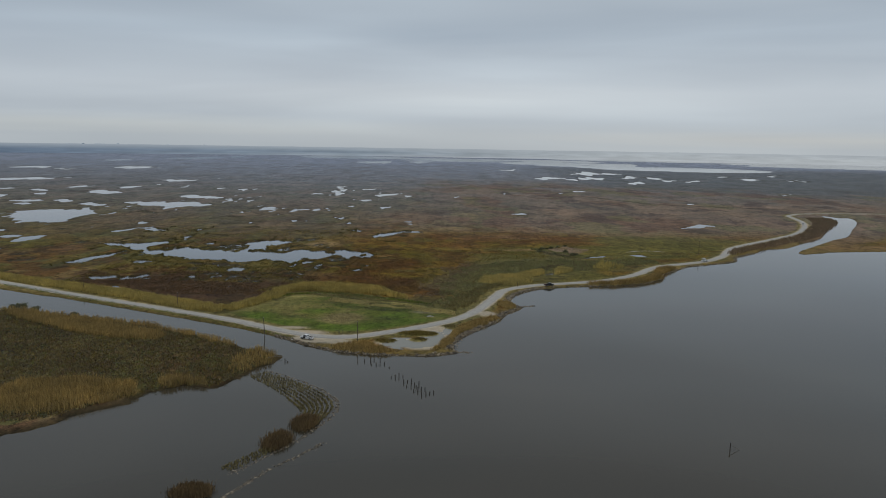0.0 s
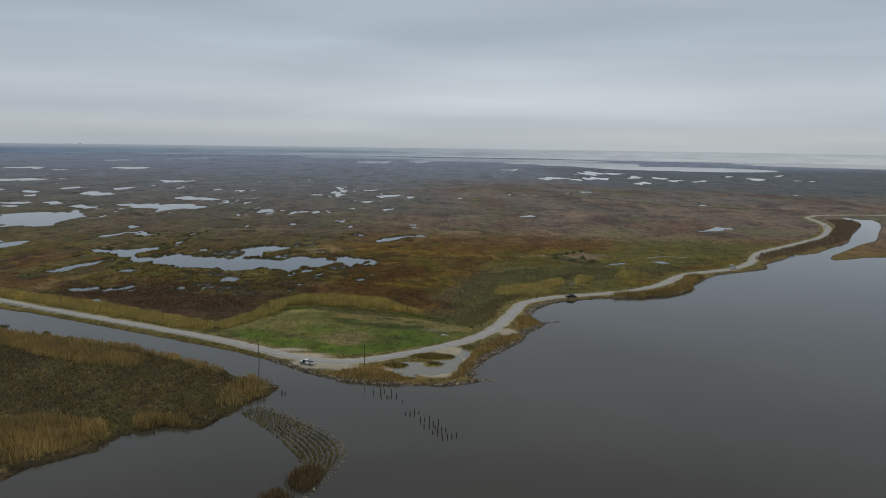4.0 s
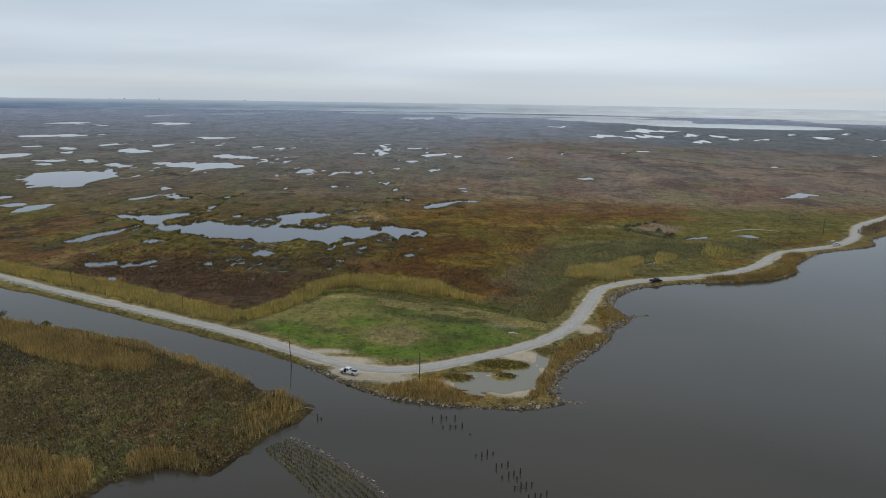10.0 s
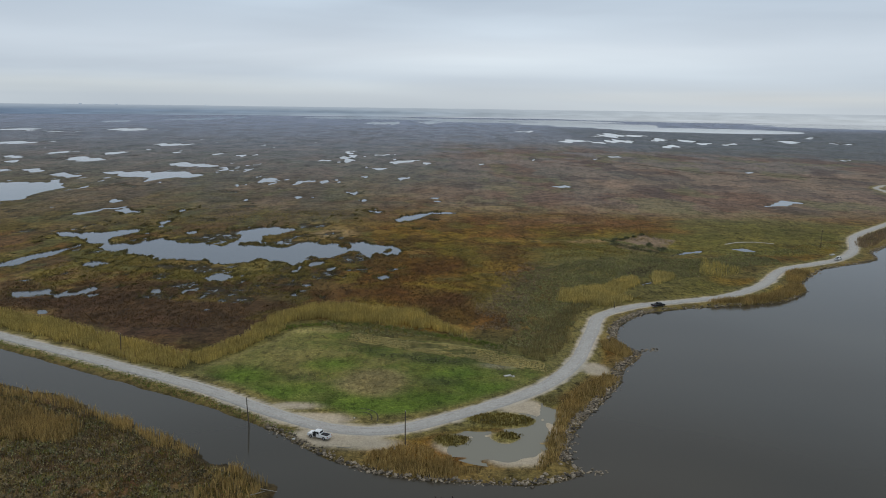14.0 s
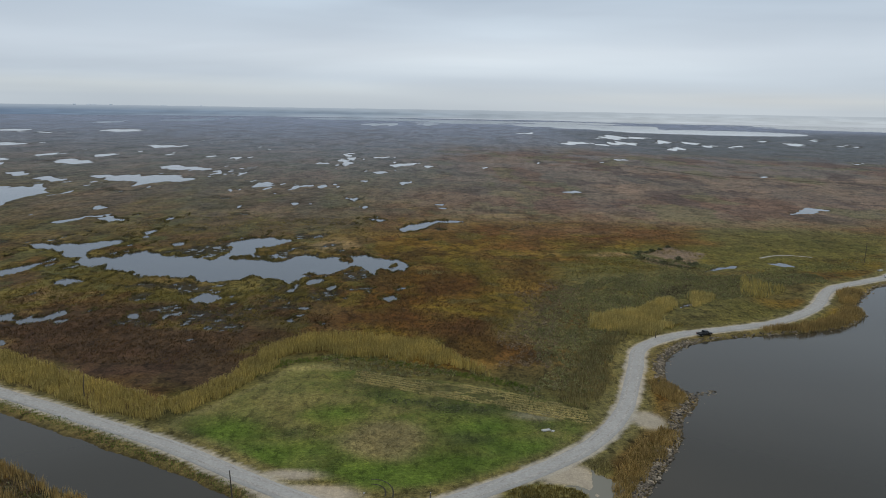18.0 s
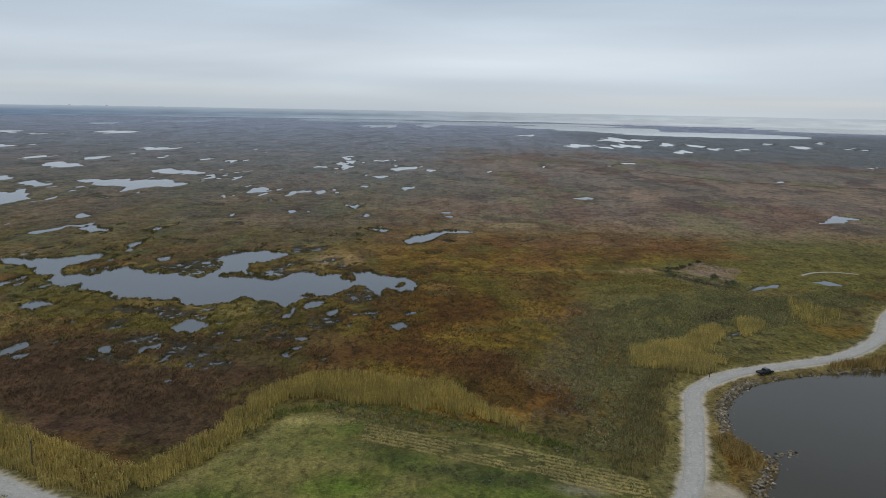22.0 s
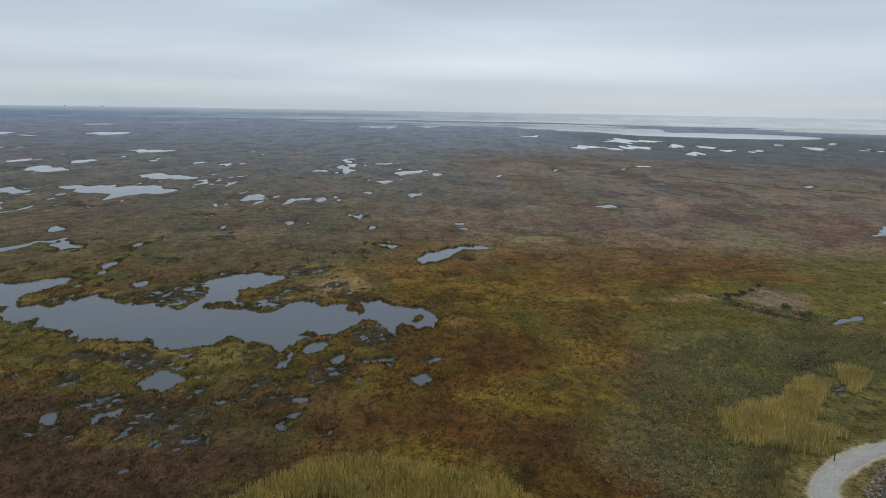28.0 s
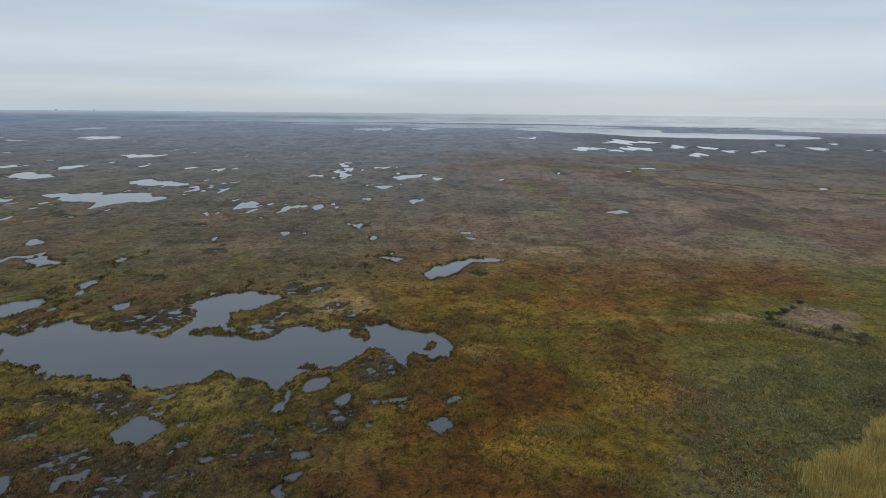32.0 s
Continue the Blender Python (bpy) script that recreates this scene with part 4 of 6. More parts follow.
M_PUDDLE = water_material()
M_PUDDLE.name = "milky_puddle_water"
M_PUDDLE.node_tree.nodes["Principled BSDF"].inputs["Roughness"].default_value = 0.12
for n in list(M_PUDDLE.node_tree.links):
    if n.to_socket.name == "Base Color":
        M_PUDDLE.node_tree.links.remove(n)
M_PUDDLE.node_tree.nodes["Principled BSDF"].inputs["Base Color"].default_value = (0.19, 0.178, 0.135, 1)
tagged(oval_sheet("puddle", [(-12, 288, 12, 8), (-4, 299, 7, 11), (-21, 298, 8, 4), (3, 310, 4, 9)], 0.48, M_PUDDLE), "shallow milky grey puddle on a shell flat", "puddle", kind="structure")


def ribbon(name, line, half, lift, mat):
    """A road bed along a line, with a crown, ragged edges and thickness."""
    d = np.gradient(line, axis=0)
    d /= np.hypot(d[:, 0], d[:, 1])[:, None]
    side = np.stack([d[:, 1], -d[:, 0]], -1)
    rows = []
    for off, dz in ((-1.0, -0.25), (-0.97, 0.0), (-0.5, 0.05), (0.0, 0.08), (0.5, 0.05), (0.97, 0.0), (1.0, -0.25)):
        w = half + fbm(line[:, 0] + off * 50, line[:, 1], 9, 301, 3) * 0.7
        p = line + side * (off * w)[:, None]
        rows.append(np.column_stack([p, np.full(len(p), lift + dz)]))
    n, k = len(line), len(rows)
    v = np.stack(rows, 1).reshape(-1, 3)
    f = [(i * k + j, (i + 1) * k + j, (i + 1) * k + j + 1, i * k + j + 1) for i in range(n - 1) for j in range(k - 1)]
    return mesh_object(name, v, f, mat, True)


road = tagged(ribbon("road", ROAD, 2.4, 0.68, M_ROAD), "worn pale grey gravel road winding along the shore", "road", kind="structure")

# far shore, plain distance that closes the view: haze painted into a glowing ring
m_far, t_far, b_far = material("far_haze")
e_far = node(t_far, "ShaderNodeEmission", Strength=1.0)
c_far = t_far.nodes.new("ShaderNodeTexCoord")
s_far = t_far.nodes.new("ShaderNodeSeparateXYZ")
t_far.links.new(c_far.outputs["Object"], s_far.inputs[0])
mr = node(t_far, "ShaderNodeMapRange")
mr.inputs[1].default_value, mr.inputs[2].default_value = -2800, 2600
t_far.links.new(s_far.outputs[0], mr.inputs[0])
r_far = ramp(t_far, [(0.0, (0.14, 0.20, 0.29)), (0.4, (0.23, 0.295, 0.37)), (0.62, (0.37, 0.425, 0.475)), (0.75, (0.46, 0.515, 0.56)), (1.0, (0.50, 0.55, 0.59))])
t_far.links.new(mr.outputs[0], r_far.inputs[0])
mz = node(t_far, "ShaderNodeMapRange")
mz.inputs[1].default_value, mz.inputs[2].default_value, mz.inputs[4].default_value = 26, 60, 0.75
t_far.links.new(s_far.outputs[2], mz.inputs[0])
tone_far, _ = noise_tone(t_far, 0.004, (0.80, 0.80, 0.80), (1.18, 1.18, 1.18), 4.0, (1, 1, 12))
# sky shine on far water, painted as low pale streaks
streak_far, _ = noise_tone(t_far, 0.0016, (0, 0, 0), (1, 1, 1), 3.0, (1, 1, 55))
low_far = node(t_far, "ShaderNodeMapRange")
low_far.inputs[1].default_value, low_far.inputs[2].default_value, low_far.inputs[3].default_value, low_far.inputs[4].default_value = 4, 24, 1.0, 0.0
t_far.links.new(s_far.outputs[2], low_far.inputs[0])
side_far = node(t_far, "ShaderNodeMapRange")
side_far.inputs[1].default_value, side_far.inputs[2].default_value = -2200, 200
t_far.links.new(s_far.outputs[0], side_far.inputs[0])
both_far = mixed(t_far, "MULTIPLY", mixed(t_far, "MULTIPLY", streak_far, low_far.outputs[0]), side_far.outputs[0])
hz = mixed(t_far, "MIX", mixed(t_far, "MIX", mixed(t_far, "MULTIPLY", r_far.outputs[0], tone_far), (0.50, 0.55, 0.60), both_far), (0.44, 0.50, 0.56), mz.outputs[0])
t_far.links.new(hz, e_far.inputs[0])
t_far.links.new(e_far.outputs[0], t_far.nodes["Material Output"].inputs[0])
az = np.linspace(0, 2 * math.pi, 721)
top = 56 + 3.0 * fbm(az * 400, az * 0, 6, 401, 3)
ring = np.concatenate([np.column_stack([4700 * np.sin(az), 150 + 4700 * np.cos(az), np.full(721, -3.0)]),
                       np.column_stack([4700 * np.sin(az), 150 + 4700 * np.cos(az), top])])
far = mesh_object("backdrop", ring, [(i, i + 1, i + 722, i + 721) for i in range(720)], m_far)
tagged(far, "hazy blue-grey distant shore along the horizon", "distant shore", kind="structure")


# ---------------------------------------------------------------- plants
rng = np.random.default_rng(7)


def z_cell(field, x, y):
    return field[np.clip(np.searchsorted(GY, y), 0, ny - 1), np.clip(np.searchsorted(GX, x), 0, nx - 1)]


def scatter(poly, density, ragged=2.5, floor=0.1, size=5):
    """Even random places inside an outline, with a ragged edge, on land."""
    lo, hi = poly.min(0) - 2, poly.max(0) + 2
    n = int(np.prod(hi - lo) * density)
    p = rng.uniform(lo, hi, (n, 2))
    d = inside_distance(p[:, 0], p[:, 1], poly) + fbm(p[:, 0], p[:, 1], size, 501, 3) * ragged * 2
    p = p[d > 0]
    return p[z_at(p[:, 0], p[:, 1]) > floor]


def band(points, widths, step=3.0):
    """The outline of a strip along a line whose half width changes."""
    line = spline(points, step)
    d = np.gradient(line, axis=0)
    d /= np.hypot(d[:, 0], d[:, 1])[:, None]
    w = np.interp(np.linspace(0, 1, len(line)), np.linspace(0, 1, len(widths)), widths)[:, None]
    s = np.stack([-d[:, 1], d[:, 0]], -1) * w
    return np.vstack([line + s, (line - s)[::-1]])


def oval(cx, cy, a, b):
    t = np.linspace(0, 2 * math.pi, 24, endpoint=False)
    return np.column_stack([cx + a * np.cos(t), cy + b * np.sin(t)])


def blades(name, places, low, high, width, per, spread, lean, mat, label, category="reeds", base=None):
    """Bent tapering stems in tufts; each stem is three triangles."""
    n = len(places) * per
    p = np.repeat(places, per, 0) + rng.normal(0, spread, (n, 2))
    z = (z_at(p[:, 0], p[:, 1]) if base is None else np.full(n, base)) - 0.05
    patch = 0.8 + 0.5 * (fbm(p[:, 0], p[:, 1], 8, 511, 3) + 0.5)
    h = rng.uniform(low, high, n) * patch
    a = rng.uniform(0, 2 * math.pi, n)
    b = rng.normal(0.2, 0.7, n) if lean > 0.6 else rng.uniform(0, 2 * math.pi, n)
    ln = h * rng.uniform(0.2, 1.0, n) * lean
    w = width * rng.uniform(0.6, 1.3, n)
    side = np.stack([np.cos(a), np.sin(a)], -1) * (w / 2)[:, None]
    off = np.stack([np.cos(b), np.sin(b)], -1) * ln[:, None]

    def at(k, s, u):
        return np.column_stack([p + side * s + off * (u * u), z + h * u])
    v = np.stack([at(0, -1, 0.0), at(0, 1, 0.0), at(0, -0.8, 0.6), at(0, 0.8, 0.6), at(0, 0, 1.0)], 1).reshape(-1, 3)
    f = (np.arange(n)[:, None, None] * 5 + np.array([[0, 1, 3], [0, 3, 2], [2, 3, 4]])).reshape(-1, 3)
    ob = mesh_object(name, v, f, mat)
    return tagged(ob, label, category, kind="stuff")


def leaves(name, places, radius, height, size, per, mat, label, category="shrubs", foot=0.0):
    """Low bushes: loose domes of small leaf clumps with gaps, from foot up."""
    k = len(places)
    r = radius * rng.uniform(0.55, 1.35, k)
    hh = (height - foot) * rng.uniform(0.6, 1.3, k)
    n = k * per
    u = rng.normal(0, 1, (n, 3))
    u /= np.linalg.norm(u, axis=1)[:, None]
    u[:, 2] = np.abs(u[:, 2])
    u *= rng.uniform(0.55, 1.05, (n, 1))
    rr, h2 = np.repeat(r, per), np.repeat(hh, per)
    pp = np.repeat(places, per, 0)
    c = np.column_stack([pp + u[:, :2] * rr[:, None], np.repeat(z_at(places[:, 0], places[:, 1]), per) + foot + u[:, 2] * h2])
    t1 = rng.normal(0, 1, (n, 3))
    t1 /= np.linalg.norm(t1, axis=1)[:, None]
    t2 = np.cross(t1, rng.normal(0, 1, (n, 3)))
    t2 /= np.linalg.norm(t2, axis=1)[:, None]
    s = size * rng.uniform(0.5, 1.3, (n, 1))
    v = np.stack([c - t1 * s - t2 * s * 0.3, c + t2 * s * 0.7, c + t1 * s - t2 * s * 0.1, c - t2 * s * 0.8], 1).reshape(-1, 3)
    v[:, 2] = np.maximum(v[:, 2], 0.02)
    f = (np.arange(n)[:, None, None] * 4 + np.array([[0, 1, 2], [0, 2, 3]])).reshape(-1, 3)
    return tagged(mesh_object(name, v, f, mat), label, category, kind="stuff")


# tall golden reeds along the road and round the field
REEDS = [
    (band([(-330, 459), (-290, 438), (-250, 417), (-200, 393), (-164, 375), (-146, 365), (-126, 354), (-113, 347), (-104, 345)], (6, 6, 5.5, 5.5, 6, 6.5, 6.5, 6.5, 6)), 2.0, "belt of tall golden reeds beside the gravel road"),
    (band([(-104, 345), (-97, 356), (-91, 369), (-88, 383)], (5, 4.5, 4.5, 4.5)), 2.2, "belt of tall golden reeds along the field edge"),
    (np.array([(-91, 386), (-89.5, 395), (-85, 402), (-76, 409.5), (-65, 412), (-57, 408.5), (-45.5, 406.5), (-35, 402), (-29, 394), (-22, 381), (-18, 372),
               (-23, 377), (-31, 383), (-39, 385.5), (-51, 388.5), (-62, 390), (-73, 394), (-79, 391), (-86, 385), (-91, 380)]), 2.1, "dense golden reed bed behind the mown field"),
    (np.array([(23, 438), (22, 427), (25, 421), (33, 419), (43, 417), (48, 424), (54, 428), (48, 434), (57, 447), (64, 458), (65, 468), (56, 463), (48, 451), (38.5, 446)]), 1.9, "golden reed patch among grey-green shrubs"),
    (np.array([(74.5, 478), (79.5, 478), (86, 475), (80, 464), (69, 453), (71, 462)]), 1.7, "small golden reed patch among shrubs"),
    (np.array([(112, 511), (122, 492), (116, 480), (103, 473), (99, 480), (108, 502)]), 0.42, "thin golden reeds beside the road bend"),
]
for poly, dens, text in REEDS:
    mat = M_REED if "shrubs" not in text else M_REED_PALE
    p = scatter(poly, dens * 1.2)
    tall = 0.72 if "belt" in text else 1.0
    blades("reed_bed", p, 1.7 * tall, 2.9 * tall, 0.15, 4, 0.4, 0.3, mat, text)
    leaves("reed_plumes", p[::2] + rng.normal(0, 0.3, p[::2].shape), 0.5, 2.5 * tall, 0.15, 4, M_PLUME, "pale feathery plumes on top of golden reeds", "reeds", 1.75 * tall)
DRY = [
    (np.array([(-43, 281), (-41, 286), (-33.5, 289), (-30, 289), (-26, 285), (-20, 279.5), (-14, 277.5), (-22, 275.5), (-33, 276.5), (-40, 278)]), 3.0, "tall dry amber reeds on the rocky point"),
    (band([(86, 425), (108, 431.5), (123, 441), (133, 452), (134, 460)], (1.5, 3, 4, 4, 3)), 2.2, "brown reeds along the bay shore"),
    (band([(138, 466), (146, 480), (154, 489)], (2.5, 4, 3)), 2.2, "brown reeds along the bay shore"),
    (band([(219, 556), (240, 583), (268, 610), (303, 645), (345, 690), (385, 748), (422, 810), (442, 870)], (4, 7, 8, 8, 10, 12, 14, 14)), 0.45, "brown bank reeds between the road and the inlet"),
    (np.array([(-150, 296), (-136, 291), (-114, 287), (-113, 294), (-117, 300), (-137, 309), (-161, 319), (-199, 334), (-200, 329), (-168, 308)]), 2.2, "tall dry amber reeds on the canal island"),
    (np.array([(-140, 236), (-127, 236), (-121, 239), (-101, 233), (-95, 224), (-104, 214), (-113, 206), (-140, 205)]), 2.2, "tall dry amber reeds on the canal island shore"),
    (np.array([(-96, 238), (-91, 241), (-80, 240), (-78, 234), (-91, 232)]), 2.4, "dry amber reeds on the canal island shore"),
    (np.array([(-74, 248), (-77, 262), (-72, 279), (-66, 277), (-62, 270), (-64, 255), (-67, 246)]), 0.8, "dry amber reeds at the tip of the canal island"),
    (band([(-205, 338), (-165, 324), (-130, 312), (-104, 298), (-82, 283)], (2, 2, 2.5, 2, 2)), 1.2, "dry reeds fringing the canal"),
]
for poly, dens, text in DRY:
    tall = 0.7 if "point" in text else 1.0
    blades("reed_bed", scatter(poly, dens, 1.5), 1.4 * tall, 2.6 * tall, 0.14, 5, 0.4, 0.35, M_DEAD if "inlet" in text else M_REED_DRY, text)
blades("reed_bed", scatter(band([(2, 354), (10, 366), (16, 388), (25, 410), (38, 427)], (5, 6, 5, 4, 3)), 1.1), 1.0, 1.7, 0.16, 4, 0.5, 0.4, M_STRAW, "thin straw reeds along the inner road bend")
for cx, cy, a, b, text in ((-39, 203, 2.6, 5, "dark brown reed thicket behind the breakwater"), (-44, 190, 2.8, 5.5, "dark brown reed thicket behind the breakwater"), (-57, 160, 4, 3, "dark brown reed thicket behind the breakwater")):
    p = oval(cx, cy, a, b)
    q = rng.uniform(p.min(0), p.max(0), (900, 2))
    q = q[inside_distance(q[:, 0], q[:, 1], p) > 0]
    blades("reed_thicket", q, 0.6, 2.0, 0.2, 4, 0.9, 0.4, M_THICKET, text, base=-0.2)

for poly, text in ((band([(-3.5, 279), (1, 287), (3.5, 296), (7, 308), (13, 320), (20, 331), (25, 338)], (1.6, 1.8, 1.7, 2.0, 3.0, 3.4, 2)), "tan reeds and rough grass along the rock revetment"), (oval(33, 365, 4, 9), "tan reeds and rough grass on a small rocky spur")):
    blades("reed_bed", scatter(poly, 3.0, 2), 0.5, 1.7, 0.14, 5, 0.4, 0.5, M_REED_DRY, text)
    blades("bank_grass", scatter(poly, 2.0, 2), 0.3, 0.9, 0.14, 4, 0.4, 0.5, M_GRASS, "rough olive grass on the shore bank", "grass")
# grey-green shrubs, and the scrub between field and reeds
SCRUB = [
    (np.array([(-4, 388), (4, 430), (12, 470), (24, 490), (60, 512), (100, 522), (150, 530), (150, 505), (120, 490), (95, 478), (70, 468), (40, 448), (26, 415), (18, 385), (8, 362), (0, 368)]), 0.8, 0.8, 0.8),
    (band([(-84, 381), (-74, 388), (-61, 385), (-49, 381), (-36, 377.5), (-26, 372.5), (-6, 363)], (2, 2.5, 4, 5.5, 6, 4, 4)), 0.6, 0.7, 0.6),
    (np.array([(18, 495), (40, 540), (70, 552), (96, 528), (130, 535), (160, 540), (200, 570), (210, 560), (160, 530), (60, 510)]), 0.5, 0.45, 0.16),
]
for poly, rad, hgt, dens in SCRUB:
    p = scatter(poly, dens * 1.5, 14, size=16)
    blades("scrub", p[::2], hgt * 0.6, hgt * 1.3, 0.2, 3, 0.4, 0.45, M_SHRUB, "low grey-green shrubs growing densely on the marsh", "shrubs")
    leaves("scrub", p[rng.uniform(0, 1, len(p)) < 0.3], rad * 0.7, hgt * 0.8, 0.17, 9, M_DEAD, "brown dead shrubs among the green scrub")
    leaves("scrub", p, rad * 0.75, hgt * 0.9, 0.17, 9, M_SHRUB, "small leafy grey-green shrubs scattered over the marsh")
leaves("scrub", scatter(band([(71, 572), (73, 563), (80, 555), (86, 547), (96, 540), (108, 535)], (3, 3, 3, 3, 4, 5)), 0.9, 2), 0.7, 0.8, 0.24, 14, M_SHRUB, "grey-green scrub beside the ditch of the spoil mound")
leaves("scrub", scatter(band([(71, 558), (77, 549.5), (84, 540), (93, 531)], (1.5, 1.5, 1.5, 1.5)), 0.8, 1), 0.8, 1.3, 0.26, 14, M_DARKSHRUB, "dark green scrub lining the ditch of the spoil mound")
leaves("scrub", scatter(np.array([(63, 481), (73, 492), (82, 495), (77, 482), (64, 473)]), 0.7, 2), 0.8, 0.9, 0.24, 12, M_ISLE, "dark brown scrub thicket on the marsh")
leaves("dead_shrubs", scatter(band([(-7, 384), (1, 425), (10, 465), (24, 496)], (6, 9, 9, 7)), 0.7, 9, size=12), 0.6, 0.8, 0.19, 9, M_DEAD, "mauve-brown dead shrubs bordering the green scrub")
isl_poly = np.array([(-205, 336), (-151, 322), (-99, 294), (-64, 270), (-68, 250), (-74, 234), (-97, 224), (-112, 204), (-140, 190), (-175, 200), (-205, 270)])
p = scatter(isl_poly, 0.55, 1)
leaves("scrub", p, 0.7, 0.7, 0.28, 7, M_ISLE, "low brown scrub on the canal island")
leaves("scrub", scatter(isl_poly, 0.2, 1), 0.9, 0.7, 0.15, 12, M_SHRUB, "grey-green shrubs scattered on the canal island")
leaves("scrub", scatter(isl_poly, 0.05, 1), 1.0, 1.1, 0.24, 12, M_DARKSHRUB, "dark shrubs scattered on the canal island")
blades("marsh_grass", scatter(isl_poly, 0.1, 1), 0.3, 0.8, 0.16, 4, 0.5, 0.5, M_GREEN, "patches of greener grass on the canal island", "grass")
blades("marsh_grass", scatter(isl_poly, 0.35, 1), 0.4, 1.2, 0.16, 4, 0.5, 0.5, M_THICKET, "brown dead stems on the canal island", "grass")
blades("marsh_grass", scatter(isl_poly, 0.9, 1), 0.4, 1.0, 0.16, 3, 0.4, 0.5, M_GRASS, "rough brown marsh grass on the canal island", "grass")

# tufts of the open marsh; russet where the ground is russet
def tufts(x0, x1, y0, y1, density):
    p = rng.uniform((x0, y0), (x1, y1), (int((x1 - x0) * (y1 - y0) * density), 2))
    keep = (z_at(p[:, 0], p[:, 1]) > 0.12) & (z_cell(lawn, p[:, 0], p[:, 1]) < 0.2) & (z_cell(road_d, p[:, 0], p[:, 1]) > 9) & (z_cell(main_in, p[:, 0], p[:, 1]) > 6)
    keep &= (z_cell(shrubby, p[:, 0], p[:, 1]) < 0.7) & (fbm(p[:, 0], p[:, 1], 14, 521, 3) > -0.12)
    return p[keep]


p = np.vstack([tufts(-215, 60, 380, 470, 1.0), tufts(-235, 75, 470, 560, 0.55), tufts(-240, 120, 560, 680, 0.25)])
ruddy = z_cell(COVER[..., 0] / COVER[..., 1], p[:, 0], p[:, 1]) > 1.44
blades("marsh_grass", p[ruddy], 0.25, 0.65, 0.2, 3, 0.4, 1.1, M_RED, "russet marsh grass tufts on wet ground", "grass")
blades("marsh_grass", p[~ruddy], 0.25, 0.75, 0.2, 3, 0.4, 1.3, M_GRASS, "olive and straw marsh grass tufts", "grass")
# fringe of taller sedge round the pools
q = rng.uniform((-265, 415), (-30, 700), (int(235 * 285 * 1.6), 2))
zq = z_at(q[:, 0], q[:, 1])
q = q[(zq > 0.05) & (zq < 0.30) & (z_cell(MUD, q[:, 0], q[:, 1]) < 0.5)]
blades("sedge", q[::2], 0.3, 0.8, 0.26, 4, 0.4, 0.9, M_SEDGE, "dark olive sedge fringing the marsh pools", "grass")
leaves("sedge", q[1::5], 0.9, 0.7, 0.3, 9, M_SEDGE, "rounded clumps of sedge along the pool edges", "grass")
# dead stubble on the mud flats, and clumps of bleached stalks on the drier marsh
q = rng.uniform((-345, 395), (20, 890), (int(365 * 495 * 2.6), 2))
q = q[(z_cell(MUD, q[:, 0], q[:, 1]) > 0.5) & (z_cell(POND_EDGE, q[:, 0], q[:, 1]) > 0.5)]
blades("mud_stubble", q[::2], 0.15, 0.4, 0.2, 2, 0.3, 0.5, M_DARKSHRUB, "black dead stubble on wet mud", "grass", base=0.02)
for cx, cy, a, b in ((-41, 512, 5, 4), (-7, 470, 4, 5), (-25, 460, 6, 4), (-6, 446, 4, 4), (-15, 433, 4, 4), (10, 553, 8, 4), (-8, 490, 4, 3), (20, 497, 5, 4), (40, 560, 14, 3)):
    blades("bleached_stalks", scatter(oval(cx, cy, a, b), 1.6, 4), 0.3, 0.8, 0.16, 4, 0.6, 0.9, M_STRAW, "clump of bleached straw-coloured stalks on the marsh", "grass")
# short tufts over the mown field
p = scatter(LAWN, 1.7, 1)
straw = z_cell(COVER[..., 0] / COVER[..., 1], p[:, 0], p[:, 1]) > 0.95
blades("field_grass", p[straw], 0.08, 0.25, 0.2, 2, 0.3, 1.2, M_STRAW, "dry straw stubble on the mown field", "grass")
blades("field_grass", p[~straw], 0.08, 0.25, 0.2, 2, 0.3, 1.2, M_GREEN, "short green grass on the mown field", "grass")
blades("field_edge_grass", scatter(band([(-90, 366), (-84, 380), (-74, 386), (-60, 388), (-40, 380), (-20, 372), (-6, 363)], (1.5, 2, 2, 2, 2, 2, 2)), 2.2, 1), 0.3, 0.7, 0.18, 4, 0.3, 0.5, M_GREEN, "green grass strip between field and reeds", "grass")
# straw windrows left on the upper field
rows_p = []
for v0 in np.arange(343.5, 355.5, 1.7):
    u = rng.uniform(-58, 6, 700)
    q = np.column_stack([u, v0 - 0.42 * u]) + rng.normal(0, 0.22, (700, 2))
    rows_p.append(q[(fbm(q[:, 0] * 0.3, q[:, 1], 3, 237, 3) > -0.03) & (inside_distance(q[:, 0], q[:, 1], LAWN) > 0.3)])
blades("straw_windrows", np.vstack(rows_p), 0.12, 0.35, 0.24, 4, 0.22, 1.3, M_HAY, "pale straw lying in rows on the mown field", "straw")
blades("straw_windrows", scatter(np.array([(-76, 382), (-71, 376.5), (-59, 375), (-60.5, 379.5)]), 3.0, 1), 0.1, 0.3, 0.22, 3, 0.3, 1.3, M_HAY, "pale straw patch at the top of the mown field", "straw")
blades("straw_windrows", scatter(oval(-46, 331, 9, 10), 1.6, 4), 0.08, 0.25, 0.2, 3, 0.3, 1.3, M_STRAW, "dry straw patch in the middle of the field", "straw")
leaves("weed_patch", scatter(oval(-38, 353, 9, 3), 1.2, 2), 0.4, 0.35, 0.16, 6, M_DARKSHRUB, "dark weeds growing on the field", "weeds")
leaves("weed_patch", scatter(oval(-27, 349, 9, 3), 1.2, 2), 0.4, 0.35, 0.16, 6, M_DARKSHRUB, "dark weeds growing on the field", "weeds")
